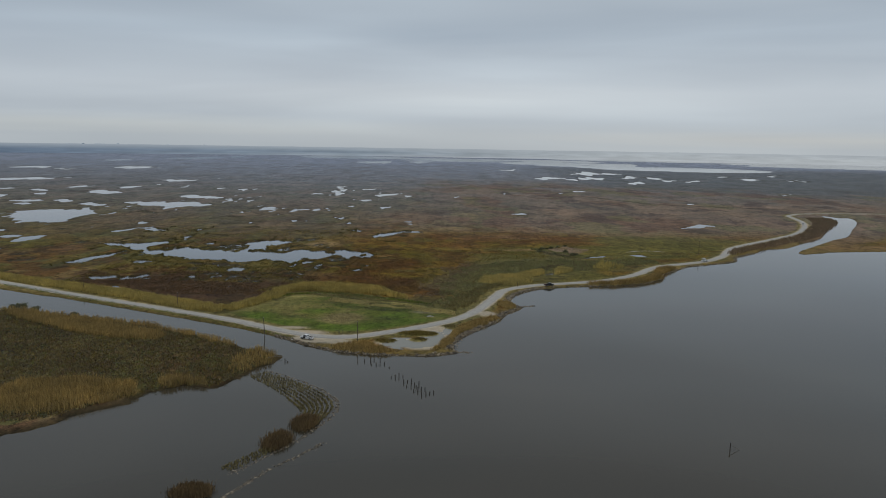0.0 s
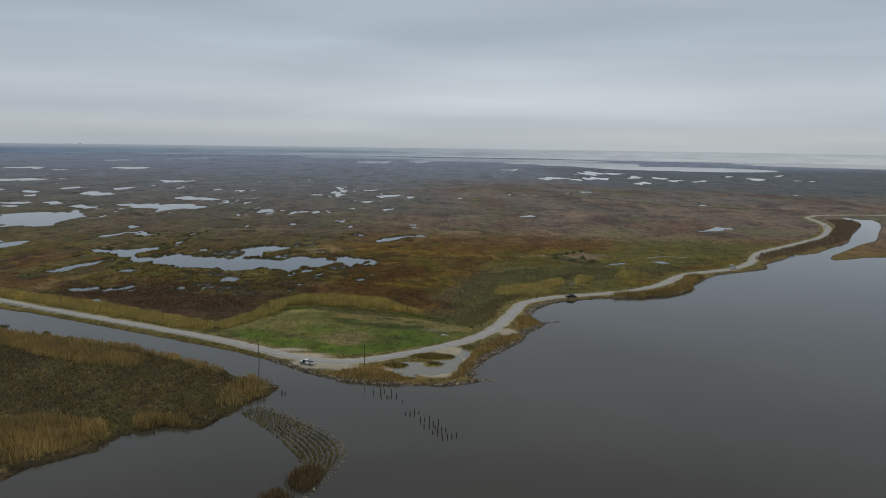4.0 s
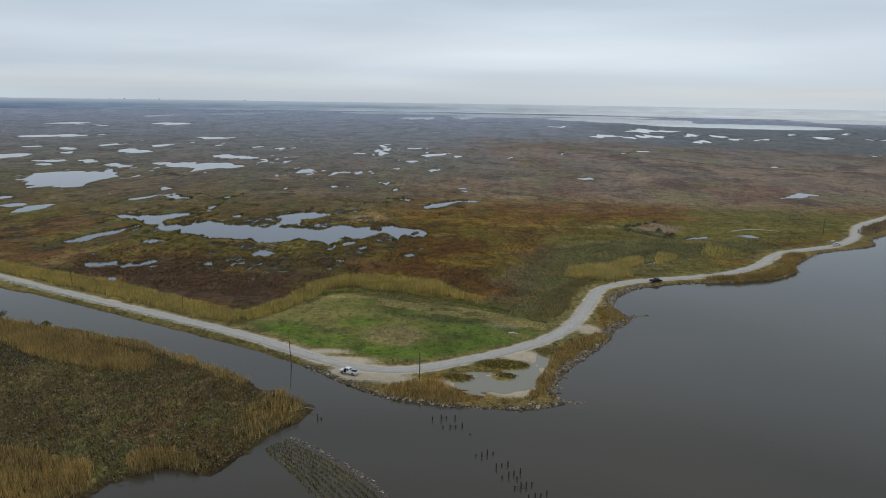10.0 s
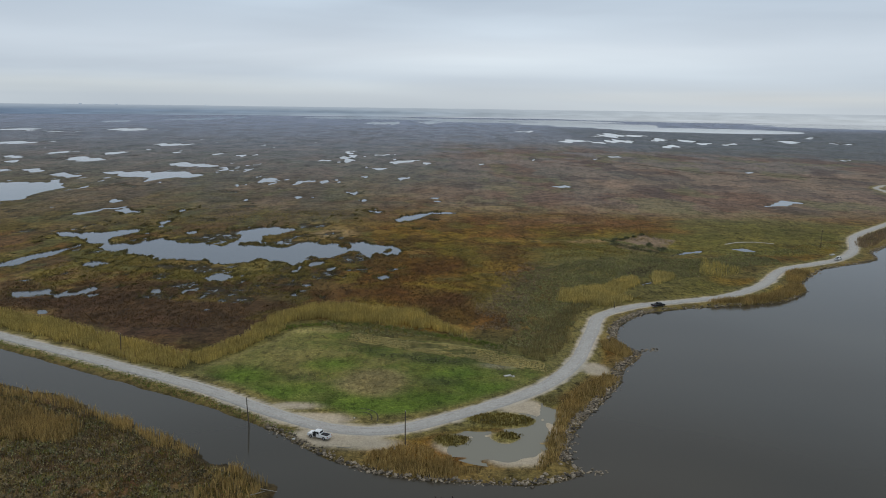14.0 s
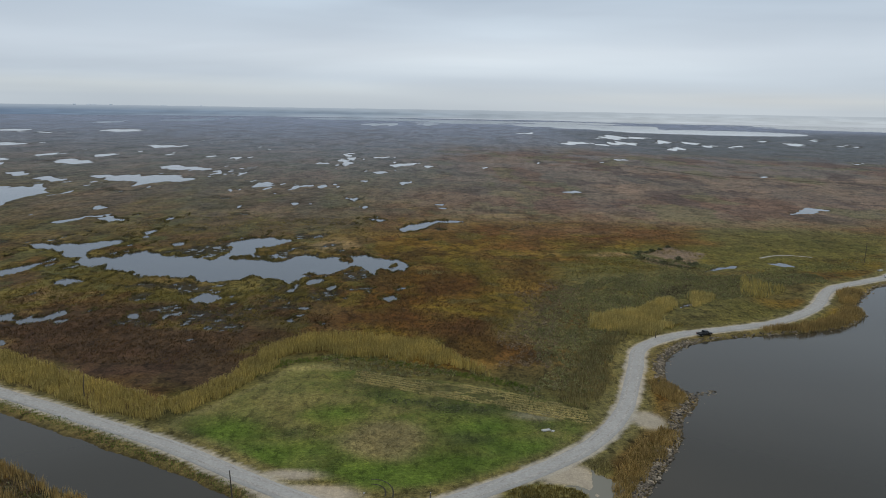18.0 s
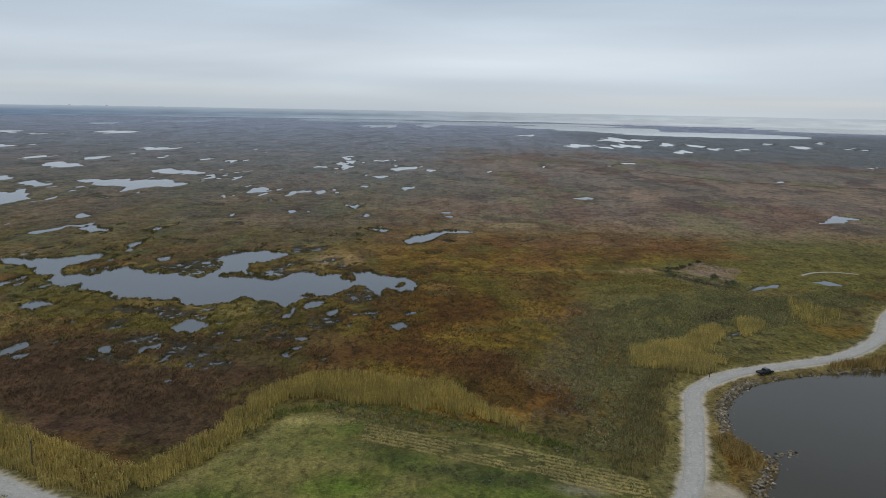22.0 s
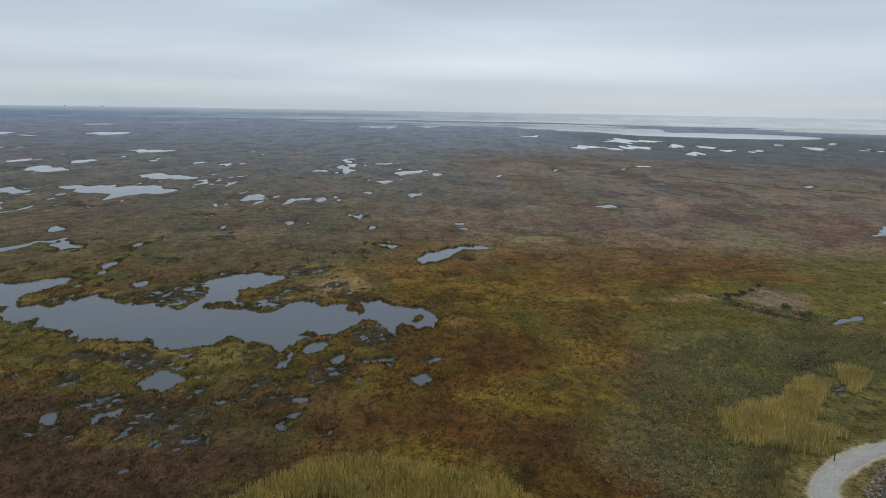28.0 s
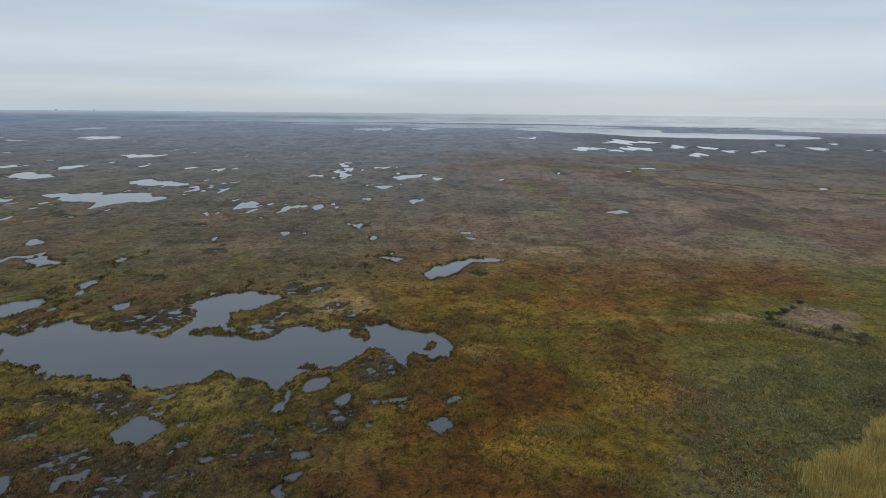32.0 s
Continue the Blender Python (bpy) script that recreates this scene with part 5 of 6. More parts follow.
# verge grass by the road and canal
p = scatter(band([(-240, 398), (-171, 359), (-117, 331), (-72, 303), (-60, 295)], (2.0, 2.0, 2.0, 2.0, 1.0)), 2.0, 0.5)
blades("verge_grass", p, 0.2, 0.5, 0.14, 3, 0.3, 0.5, M_GREEN, "short green and brown grass on the canal bank", "grass")
for cx, cy, a, b in ((-10, 305, 8, 4), (-23, 293, 4.4, 3), (-9, 296, 3.4, 2.4), (4, 318, 2.2, 4)):
    blades("grass_patch", scatter(oval(cx, cy, a, b), 5, 0.5), 0.25, 0.7, 0.15, 4, 0.3, 0.5, M_GRASS if a > 3 else M_STRAW, "low grass island among puddles", "grass")
# planted rows of marsh grass in the shallows behind the breakwater
ARC = spline([(-61, 252), (-45, 239), (-35, 227), (-31.5, 217), (-33, 206), (-37, 195), (-43, 183), (-51, 170)], 1.0)
arc_s = np.linspace(0, 1, len(ARC))
d = np.gradient(ARC, axis=0)
d /= np.hypot(d[:, 0], d[:, 1])[:, None]
inward = np.stack([d[:, 1], -d[:, 0]], -1)
rows = []
for k in range(8):
    far_end = 0.62 if k < 7 else 0.5
    s = np.arange(0.0, far_end, 0.006)
    c = np.column_stack([np.interp(s, arc_s, ARC[:, 0]), np.interp(s, arc_s, ARC[:, 1])])
    w = np.column_stack([np.interp(s, arc_s, inward[:, 0]), np.interp(s, arc_s, inward[:, 1])])
    depth = 1.8 + k * 1.55 * (0.55 + 0.45 * np.sin(np.clip(s / 0.6, 0, 1) * math.pi))
    rows.append(c + w * depth[:, None] + rng.normal(0, 0.12, c.shape))
for k in range(4):
    s = np.arange(0.80, 0.99, 0.006)
    c = np.column_stack([np.interp(s, arc_s, ARC[:, 0]), np.interp(s, arc_s, ARC[:, 1])])
    w = np.column_stack([np.interp(s, arc_s, inward[:, 0]), np.interp(s, arc_s, inward[:, 1])])
    rows.append(c + w * (1.3 + 1.0 * k) + rng.normal(0, 0.2, c.shape))
blades("planted_marsh_grass", np.vstack(rows), 0.4, 0.75, 0.22, 6, 0.17, 0.35, M_STRAW, "planted rows of marsh grass in shallow water", "grass", base=-0.15)


# ---------------------------------------------------------------- things
def part(name, bm, mat, parent, label=""):
    me = bpy.data.meshes.new(name)
    bm.to_mesh(me)
    bm.free()
    me.materials.append(mat)
    ob = new(name, me)
    ob.parent = parent
    if label:
        ob["label"] = label
    return ob


def box(bm, x0, x1, y0, y1, z0, z1, bevel=0.0, taper=(0, 0)):
    """A box with bevelled edges; taper draws the top in along x and y."""
    v = [bm.verts.new(c) for c in ((x0, y0, z0), (x1, y0, z0), (x1, y1, z0), (x0, y1, z0),
                                   (x0 + taper[0], y0 + taper[1], z1), (x1 - taper[0], y0 + taper[1], z1), (x1 - taper[0], y1 - taper[1], z1), (x0 + taper[0], y1 - taper[1], z1))]
    f = [bm.faces.new([v[i] for i in q]) for q in ((3, 2, 1, 0), (4, 5, 6, 7), (0, 1, 5, 4), (1, 2, 6, 5), (2, 3, 7, 6), (3, 0, 4, 7))]
    if bevel:
        bmesh.ops.bevel(bm, geom=list({e for q in f for e in q.edges}), offset=bevel, segments=2, affect="EDGES")
    return bm


def profile(bm, outline, y0, y1):
    """A side outline (x, z) drawn out from y0 to y1."""
    a = [bm.verts.new((x, y0, z)) for x, z in outline]
    b = [bm.verts.new((x, y1, z)) for x, z in outline]
    n = len(outline)
    bm.faces.new(a)
    bm.faces.new(b[::-1])
    for i in range(n):
        bm.faces.new((a[i], b[i], b[(i + 1) % n], a[(i + 1) % n]))
    bmesh.ops.recalc_face_normals(bm, faces=bm.faces)
    return bm


def post(bm, x, y, z0, z1, r0, r1, sides=10, lean=(0, 0), rings=4, rough=0.06):
    """An upright, slightly uneven round timber."""
    loops = []
    for k in range(rings + 1):
        u = k / rings
        r = r0 + (r1 - r0) * u
        c = (x + lean[0] * u, y + lean[1] * u, z0 + (z1 - z0) * u)
        loops.append([bm.verts.new((c[0] + r * math.cos(t) * (1 + random.uniform(-rough, rough)), c[1] + r * math.sin(t) * (1 + random.uniform(-rough, rough)), c[2]))
                      for t in (2 * math.pi * i / sides for i in range(sides))])
    for a, b in zip(loops[:-1], loops[1:]):
        for i in range(sides):
            bm.faces.new((a[i], a[(i + 1) % sides], b[(i + 1) % sides], b[i]))
    bm.faces.new(loops[0][::-1])
    bm.faces.new(loops[-1])
    return bm


def paint(name, colour, rough=0.3):
    m, t, b = material(name, rough)
    tone, _ = noise_tone(t, 1.5, (0.88, 0.87, 0.85), (1.04, 1.04, 1.04))
    t.links.new(mixed(t, "MULTIPLY", colour, tone), b.inputs["Base Color"])
    b.inputs["Coat Weight"].default_value = 0.4
    return m


M_WHITE, M_BLACKPAINT = paint("white_car_paint", (0.78, 0.79, 0.80)), paint("black_car_paint", (0.018, 0.02, 0.022))
M_TYRE = plain("tyre_rubber", (0.02, 0.02, 0.02), 0.85, grain=20, vary=0.2)
M_RIM = plain("alloy_rim", (0.5, 0.5, 0.52), 0.35, 0.9, grain=12, vary=0.1, bump=0)
M_LINER = plain("black_bed_liner", (0.022, 0.022, 0.024), 0.8, grain=15, vary=0.3)
M_CHROME = plain("bumper_steel", (0.55, 0.56, 0.58), 0.3, 0.9, grain=5, vary=0.1, bump=0)
M_LAMP = plain("clear_lamp_lens", (0.7, 0.7, 0.68), 0.15, grain=10, vary=0.1, bump=0)
M_TAIL = plain("red_lamp_lens", (0.35, 0.02, 0.02), 0.2, grain=10, vary=0.1, bump=0)
M_TRIM = plain("dark_interior", (0.03, 0.03, 0.032), 0.8, grain=10, vary=0.2)
m_glass, t_glass, b_glass = material("tinted_glass", 0.05)
b_glass.inputs["Base Color"].default_value = (0.02, 0.024, 0.026, 1)
b_glass.inputs["Specular IOR Level"].default_value = 0.5
M_DASH = plain("white_plastic", (0.5, 0.49, 0.46), 0.5, grain=6, vary=0.2)


def arch(cx, r, n=8):
    return [(cx + r * math.cos(math.pi * k / n), 0.42 + r * math.sin(math.pi * k / n)) for k in range(n + 1)]


def pickup(body_mat, label, open_door, bed_mat):
    """A crew pickup, nose along +x, wheels on z = 0."""
    top = new("pickup_truck")
    tagged(top, label, "pickup truck")
    nose = [(-0.75, 0.42), (-0.75, 1.18), (1.25, 1.18), (1.45, 1.16), (2.65, 1.05), (2.85, 0.95), (2.88, 0.5), (2.35, 0.42)] + arch(1.85, 0.46) + [(1.3, 0.42)]
    part("body", profile(bmesh.new(), nose, -0.95, 0.95), body_mat, top)
    tail = [(-2.85, 0.5), (-2.85, 1.2), (-0.77, 1.2), (-0.77, 0.42), (-1.3, 0.42)] + arch(-1.8, 0.46) + [(-2.35, 0.45)]
    for y in (-0.95, 0.83):
        part("bed_side", profile(bmesh.new(), tail, y, y + 0.12), body_mat, top)
    part("tailgate", box(bmesh.new(), -2.88, -2.80, -0.82, 0.82, 0.6, 1.19, 0.02), body_mat, top)
    part("bed_floor", box(bmesh.new(), -2.79, -0.78, -0.825, 0.825, 0.62, 1.14), bed_mat, top, "black ribbed bed liner")
    part("cab", box(bmesh.new(), -0.75, 1.3, -0.93, 0.93, 1.185, 1.86, 0.05, (0.34, 0.14)), body_mat, top)
    ws = bmesh.new()
    v = [ws.verts.new(c) for c in ((1.30, -0.82, 1.24), (1.30, 0.82, 1.24), (1.03, 0.72, 1.78), (1.03, -0.72, 1.78))]
    w = [ws.verts.new((a.co.x - 0.06, a.co.y, a.co.z - 0.02)) for a in v]
    ws.faces.new(v)
    ws.faces.new(w[::-1])
    for i in range(4):
        ws.faces.new((v[i], w[i], w[(i + 1) % 4], v[(i + 1) % 4]))
    part("windscreen", ws, m_glass, top, "dark tinted windscreen")
    part("rear_window", box(bmesh.new(), -0.66, -0.56, -0.66, 0.66, 1.34, 1.74), m_glass, top, "dark tinted rear window")
    for s in (-1, 1):
        for x0, x1 in ((0.32, 1.02), (-0.42, 0.24)):
            b = bmesh.new()
            v = [b.verts.new(c) for c in ((x0, s * 0.928, 1.24), (x1, s * 0.928, 1.24), (x1 - (0.16 if x0 > 0 else 0), s * 0.822, 1.76), (x0 + (0.06 if x0 < 0 else 0), s * 0.822, 1.76))]
            w = [b.verts.new((a.co.x, a.co.y - s * 0.05, a.co.z)) for a in v]
            b.faces.new(v)
            b.faces.new(w[::-1])
            for i in range(4):
                b.faces.new((v[i], v[(i + 1) % 4], w[(i + 1) % 4], w[i]))
            bmesh.ops.recalc_face_normals(b, faces=b.faces)
            part("side_window", b, m_glass, top)
        for x0, x1 in ((0.28, 1.22), (-0.6, 0.26)):
            if open_door and s == 1 and x0 > 0:
                # cab is solid: a dark panel stands in for the doorway's shade
                part("doorway_panel", box(bmesh.new(), 0.3, 1.2, 0.94, 0.956, 0.5, 1.7), M_TRIM, top, "dark panel for the shaded open doorway into the cab")
                d = part("door", box(bmesh.new(), -0.94, 0.0, 0.0, 0.06, 0.48, 1.17, 0.015), body_mat, top, "driver door standing open")
                d.matrix_basis = pose(1.22, 0.96, 0, 0, 0, -62)
                part("window_pane", box(bmesh.new(), -0.85, -0.12, 0.015, 0.04, 1.18, 1.68), m_glass, d)
            else:
                d = part("door", box(bmesh.new(), x0, x1, s * 0.955 - 0.012, s * 0.955 + 0.012, 0.5, 1.16, 0.01), body_mat, top)
                part("door_handle", box(bmesh.new(), x0 + 0.06, x0 + 0.24, s * 0.975 - 0.012, s * 0.975 + 0.012, 1.0, 1.04), M_CHROME, d)
        part("mirror", box(bmesh.new(), 1.02, 1.14, s * 1.08 - 0.12, s * 1.08 + 0.12, 1.2, 1.42, 0.03), body_mat, top)
        part("headlight", box(bmesh.new(), 2.70, 2.885, s * 0.74 - 0.18, s * 0.74 + 0.18, 0.76, 0.96, 0.02), M_LAMP, top)
        part("tail_light", box(bmesh.new(), -2.895, -2.80, s * 0.89 - 0.06, s * 0.89 + 0.06, 0.75, 1.1, 0.01), M_TAIL, top)
        for x in (1.85, -1.8):
            b = bmesh.new()
            bmesh.ops.create_cone(b, cap_ends=True, segments=20, radius1=0.39, radius2=0.39, depth=0.26, matrix=Matrix.Translation((x, s * 0.84, 0.39)) @ Matrix.Rotation(math.pi / 2, 4, "X"))
            t = part("tyre", b, M_TYRE, top)
            b = bmesh.new()
            bmesh.ops.create_cone(b, cap_ends=True, segments=16, radius1=0.24, radius2=0.20, depth=0.29, matrix=Matrix.Translation((x, s * 0.84, 0.39)) @ Matrix.Rotation(-s * math.pi / 2, 4, "X"))
            part("rim", b, M_RIM, t)
    part("front_bumper", box(bmesh.new(), 2.80, 2.98, -0.92, 0.92, 0.45, 0.68, 0.04), M_CHROME, top)
    part("grille", box(bmesh.new(), 2.80, 2.90, -0.54, 0.54, 0.72, 0.96, 0.02), M_TRIM, top)
    part("rear_bumper", box(bmesh.new(), -3.02, -2.86, -0.9, 0.9, 0.45, 0.62, 0.03), M_CHROME, top)
    return top


def on_ground(x, y, turn=0.0, lift=0.0):
    return pose(x, y, float(z_at(np.array([x]), np.array([y]))[0]) + lift, 0, 0, turn)


truck = pickup(M_WHITE, "white pickup truck with an open driver door and black bed", True, M_LINER)
truck.matrix_basis = on_ground(-55.0, 293.2, 157, 0.02)
dark = pickup(M_BLACKPAINT, "black pickup truck parked on the road shoulder", False, M_LINER)
dark.matrix_basis = pose(61.4, 418.2, 0.62, 0, 0, 24)
far_truck = pickup(M_WHITE, "white pickup truck parked beside the shore road", False, M_LINER)
far_truck.matrix_basis = pose(186, 518.4, 0.72, 0, 0, 42)
away = pickup(M_WHITE, "white pickup truck far along the shore road", False, M_LINER)
away.matrix_basis = pose(388, 793, 0.72, 0, 0, 66)


def utility_pole(x, y, height, lean, label, arm=False):
    top = new("utility_pole")
    tagged(top, label, "utility pole", group="utility poles")
    top.matrix_basis = pose(x, y, max(-0.6, float(z_at(np.array([x]), np.array([y]))[0]) - 0.1))
    part("pole", post(bmesh.new(), 0, 0, 0, height, 0.16, 0.11, 10, lean), M_POLE, top)
    if arm:
        part("crossarm", box(bmesh.new(), -0.9 + lean[0], 0.9 + lean[0], lean[1] - 0.06, lean[1] + 0.06, height - 0.6, height - 0.48, 0.01), M_POLE, top)
    part("pole_cap", post(bmesh.new(), lean[0], lean[1], height, height + 0.06, 0.12, 0.06, 10), M_CHROME, top)
    return top


utility_pole(-74, 300.5, 8.0, (-0.5, 0.2), "leaning grey utility pole on the canal bank")
utility_pole(-34, 290.5, 8.5, (0.0, 0.2), "upright grey utility pole beside dry reeds")
utility_pole(-129, 352, 6.5, (0.1, 0.3), "grey utility pole among golden reeds")
utility_pole(-191, 386, 7.0, (-0.4, 0.1), "grey utility pole among golden reeds")
utility_pole(42.8, 414.2, 2.8, (0.1, 0.0), "short dark utility pole beside the road bend")
utility_pole(193.5, 553, 11.0, (0.1, 0.0), "tall pale utility pole beside the shore road", True)

# old dock piles in the bay
PILES = [(-28.5, 265), (-26.3, 265.8), (-25, 266.3), (-22.8, 266.4), (-25.6, 261), (-23.8, 261), (-22.4, 261.3), (-20.8, 262), (-18.7, 257.6),
         (-17.3, 246.5), (-15.8, 246.5), (-14.6, 247.6), (-13.2, 248), (-12.6, 241.5), (-11.4, 242.4), (-10, 243), (-11.4, 237.2), (-10, 238), (-8.8, 238.8), (-7.4, 239.6),
         (-8.2, 236.8), (-8.9, 232.8), (-7.5, 233.4), (-6.4, 234), (-5.2, 234.6), (-6.2, 229), (-4.8, 229.8), (-3.6, 230.4), (-2.3, 231.2), (-57.6, 263.5), (-56.4, 263)]
PILE_KINDS = []
for k in range(5):
    h = (0.9, 1.2, 0.65, 1.0, 0.5)[k]
    top = new("wooden_piling")
    tagged(top, "dark weathered wooden piling standing in the bay", "piling", group="old dock pilings")
    part("shaft", post(bmesh.new(), 0, 0, -1.2, h, 0.17, 0.14, 9, (random.uniform(-0.1, 0.1), random.uniform(-0.1, 0.1))), M_PILE, top)
    part("worn_top", post(bmesh.new(), random.uniform(-0.05, 0.05), 0, h - 0.01, h + 0.12, 0.13, 0.06, 9, (0, 0), 2, 0.25), M_POLE, top, "splintered pale timber end")
    PILE_KINDS.append(top)
for k, (x, y) in enumerate(PILES):
    if k < 5:
        PILE_KINDS[k].matrix_basis = pose(x, y, 0)
    else:
        copy_thing(PILE_KINDS[random.randrange(5)], pose(x, y, random.uniform(-0.25, 0.12), 0, 0, random.uniform(0, 360)))
for (x0, y0), (x1, y1) in (((-26.3, 265.8), (-25, 266.3)), ((-23.8, 261), (-22.4, 261.3)), ((-8.9, 232.8), (-6.4, 234)), ((-57.6, 263.5), (-56.4, 263))):
    b = box(bmesh.new(), 0, math.hypot(x1 - x0, y1 - y0), -0.04, 0.04, 0.3, 0.38, 0.01)
    beam = new("dock_beam", bpy.data.meshes.new("dock_beam"))
    b.to_mesh(beam.data)
    b.free()
    beam.data.materials.append(M_PILE)
    beam.matrix_basis = pose(x0, y0, 0, 0, 0, math.degrees(math.atan2(y1 - y0, x1 - x0)))
    tagged(beam, "dark timber beam left between two pilings", "beam", group="old dock beams")
stake = new("broken_stake")
tagged(stake, "broken wooden stake with a slanting brace in open water", "stake")
stake.matrix_basis = pose(78, 189, 0)
part("upright", post(bmesh.new(), 0, 0, -1.0, 2.0, 0.15, 0.12, 9), M_PILE, stake)
part("brace", post(bmesh.new(), -0.3, 0, 1.7, 0.0, 0.08, 0.08, 8, (3.0, 0.2)), M_POLE, stake, "pale slanting timber brace")


# ---- rocks
def rock_mesh(k):
    bm = bmesh.new()
    rr = random.Random(900 + k)
    for i in range(13):
        a, b = rr.uniform(0, 2 * math.pi), math.acos(rr.uniform(-1, 1))
        s = rr.uniform(0.85, 1.1)
        bm.verts.new((0.5 * s * math.sin(b) * math.cos(a), 0.42 * s * math.sin(b) * math.sin(a), 0.3 * s * math.cos(b)))
    hull = bmesh.ops.convex_hull(bm, input=bm.verts)
    bmesh.ops.delete(bm, geom=[v for v in bm.verts if not v.link_faces], context="VERTS")
    me = bpy.data.meshes.new("rock")
    bm.to_mesh(me)
    bm.free()
    me.materials.append(M_RIPRAP)
    return me


m_rr, t_rr, b_rr = material("riprap_limestone", 0.9)
oi = t_rr.nodes.new("ShaderNodeObjectInfo")
r_rr = ramp(t_rr, [(0.0, (0.045, 0.04, 0.034)), (0.55, (0.15, 0.125, 0.095)), (1.0, (0.42, 0.355, 0.27))])
t_rr.links.new(oi.outputs["Random"], r_rr.inputs[0])
tone_rr, h_rr = noise_tone(t_rr, 5.0, (0.65, 0.65, 0.65), (1.25, 1.23, 1.2), 5.0)
t_rr.links.new(mixed(t_rr, "MULTIPLY", r_rr.outputs[0], tone_rr), b_rr.inputs["Base Color"])
bumped(t_rr, b_rr, h_rr, 0.5, 0.05)
M_RIPRAP = m_rr
M_ROCKSTUFF = blade_material("riprap_small", (0.04, 0.034, 0.026), (0.33, 0.27, 0.20), 0.3)
ROCKS = [rock_mesh(k) for k in range(9)]


def rock_rows(line, width, per_metre, low, high, base=0.05):
    seg = np.hypot(*np.diff(line, axis=0).T)
    s = np.concatenate([[0], np.cumsum(seg)])
    n = int(s[-1] * per_metre)
    u = np.sort(rng.uniform(0, s[-1], n))
    c = np.column_stack([np.interp(u, s, line[:, 0]), np.interp(u, s, line[:, 1])])
    c += rng.normal(0, width, c.shape)
    z = np.maximum(z_at(c[:, 0], c[:, 1]), -0.15) + base
    return np.column_stack([c, z, rng.uniform(low, high, n)])


def rock_parts(top, rocks):
    for x, y, z, s in rocks:
        o = new("rock", ROCKS[random.randrange(9)])
        o.parent = top
        o.matrix_basis = Matrix.LocRotScale((x, y, z), Euler((random.uniform(-0.4, 0.4), random.uniform(-0.4, 0.4), random.uniform(0, 6.28))), (s * random.uniform(0.8, 1.4), s, s * random.uniform(0.8, 1.2)))


def rock_stuff(name, rocks, label):
    vs, fs, base = [], [], 0
    src = []
    for me in ROCKS:
        co = np.array([v.co[:] for v in me.vertices])
        tri = np.array([p.vertices[:] for p in me.polygons if len(p.vertices) == 3])
        src.append((co, tri))
    for x, y, z, s in rocks:
        co, tri = src[random.randrange(9)]
        a = random.uniform(0, 6.28)
        r = np.array([[math.cos(a), -math.sin(a), 0], [math.sin(a), math.cos(a), 0], [0, 0, 1]])
        vs.append(co @ r.T * s + (x, y, z))
        fs.append(tri + base)
        base += len(co)
    return tagged(mesh_object(name, np.vstack(vs), np.vstack(fs), M_ROCKSTUFF), label, "rocks", kind="stuff")


def part_of(line, a, b):
    i = [int(np.argmin(np.hypot(line[:, 0] - p[0], line[:, 1] - p[1]))) for p in (a, b)]
    return line[i[0]:i[1] + 1]


def inland(line, off):
    """The line moved ashore."""
    d = np.gradient(line, axis=0)
    d /= np.hypot(d[:, 0], d[:, 1])[:, None]
    return line + np.stack([-d[:, 1], d[:, 0]], -1) * off


point_line = inland(part_of(COAST, (-69, 299), (7, 279)), 0.7)
reach = inland(part_of(COAST, (4, 283), (58, 412)), 1.3)
shore_far = inland(part_of(COAST, (58, 412), (242, 568)), 0.5)
revetment = tagged(new("rock_revetment"), "pale limestone rocks armouring the gravel point", "rock revetment")
rock_parts(revetment, rock_rows(point_line, 0.55, 2.4, 0.6, 1.4))
revetment_b = tagged(new("rock_revetment"), "pale limestone rocks armouring the curving bay shore", "rock revetment")
rock_parts(revetment_b, rock_rows(reach, 0.8, 2.0, 0.7, 1.6))
rock_stuff("rock_rubble", np.vstack([rock_rows(reach, 0.95, 15.0, 0.35, 0.95), rock_rows(point_line, 0.65, 8.0, 0.3, 0.8), rock_rows(shore_far, 0.8, 2.2, 0.5, 1.4),
                                     rock_rows(part_of(COAST, (7, 279), (8, 300)), 0.9, 3, 0.6, 1.4), rock_rows(np.array([(7.0, 278.6), (12.0, 279.6)]), 0.7, 4, 0.6, 1.2),
                                     rock_rows(ARC, 0.45, 5.0, 0.3, 0.7, 0.03), rock_rows(np.array([(-31.5, 189.0), (-43.0, 171.0), (-52.0, 152.0)]), 0.4, 5.0, 0.3, 0.7, 0.03),
                                     rock_rows(np.array([(39.0, 363.5), (47.0, 366.0)]), 0.9, 5, 0.5, 1.2)]), "small limestone rubble along the water's edge")
breakwater = tagged(new("breakwater"), "curved low rock breakwater beside planted marsh grass", "breakwater")
rock_parts(breakwater, rock_rows(ARC, 0.35, 3.0, 0.4, 0.85, 0.08))
breakwater_b = tagged(new("breakwater"), "straight low rock breakwater in open water", "breakwater")
rock_parts(breakwater_b, rock_rows(np.array([(-31.5, 189.0), (-43.0, 171.0), (-52.0, 152.0)]), 0.35, 4.5, 0.4, 0.85, 0.08))


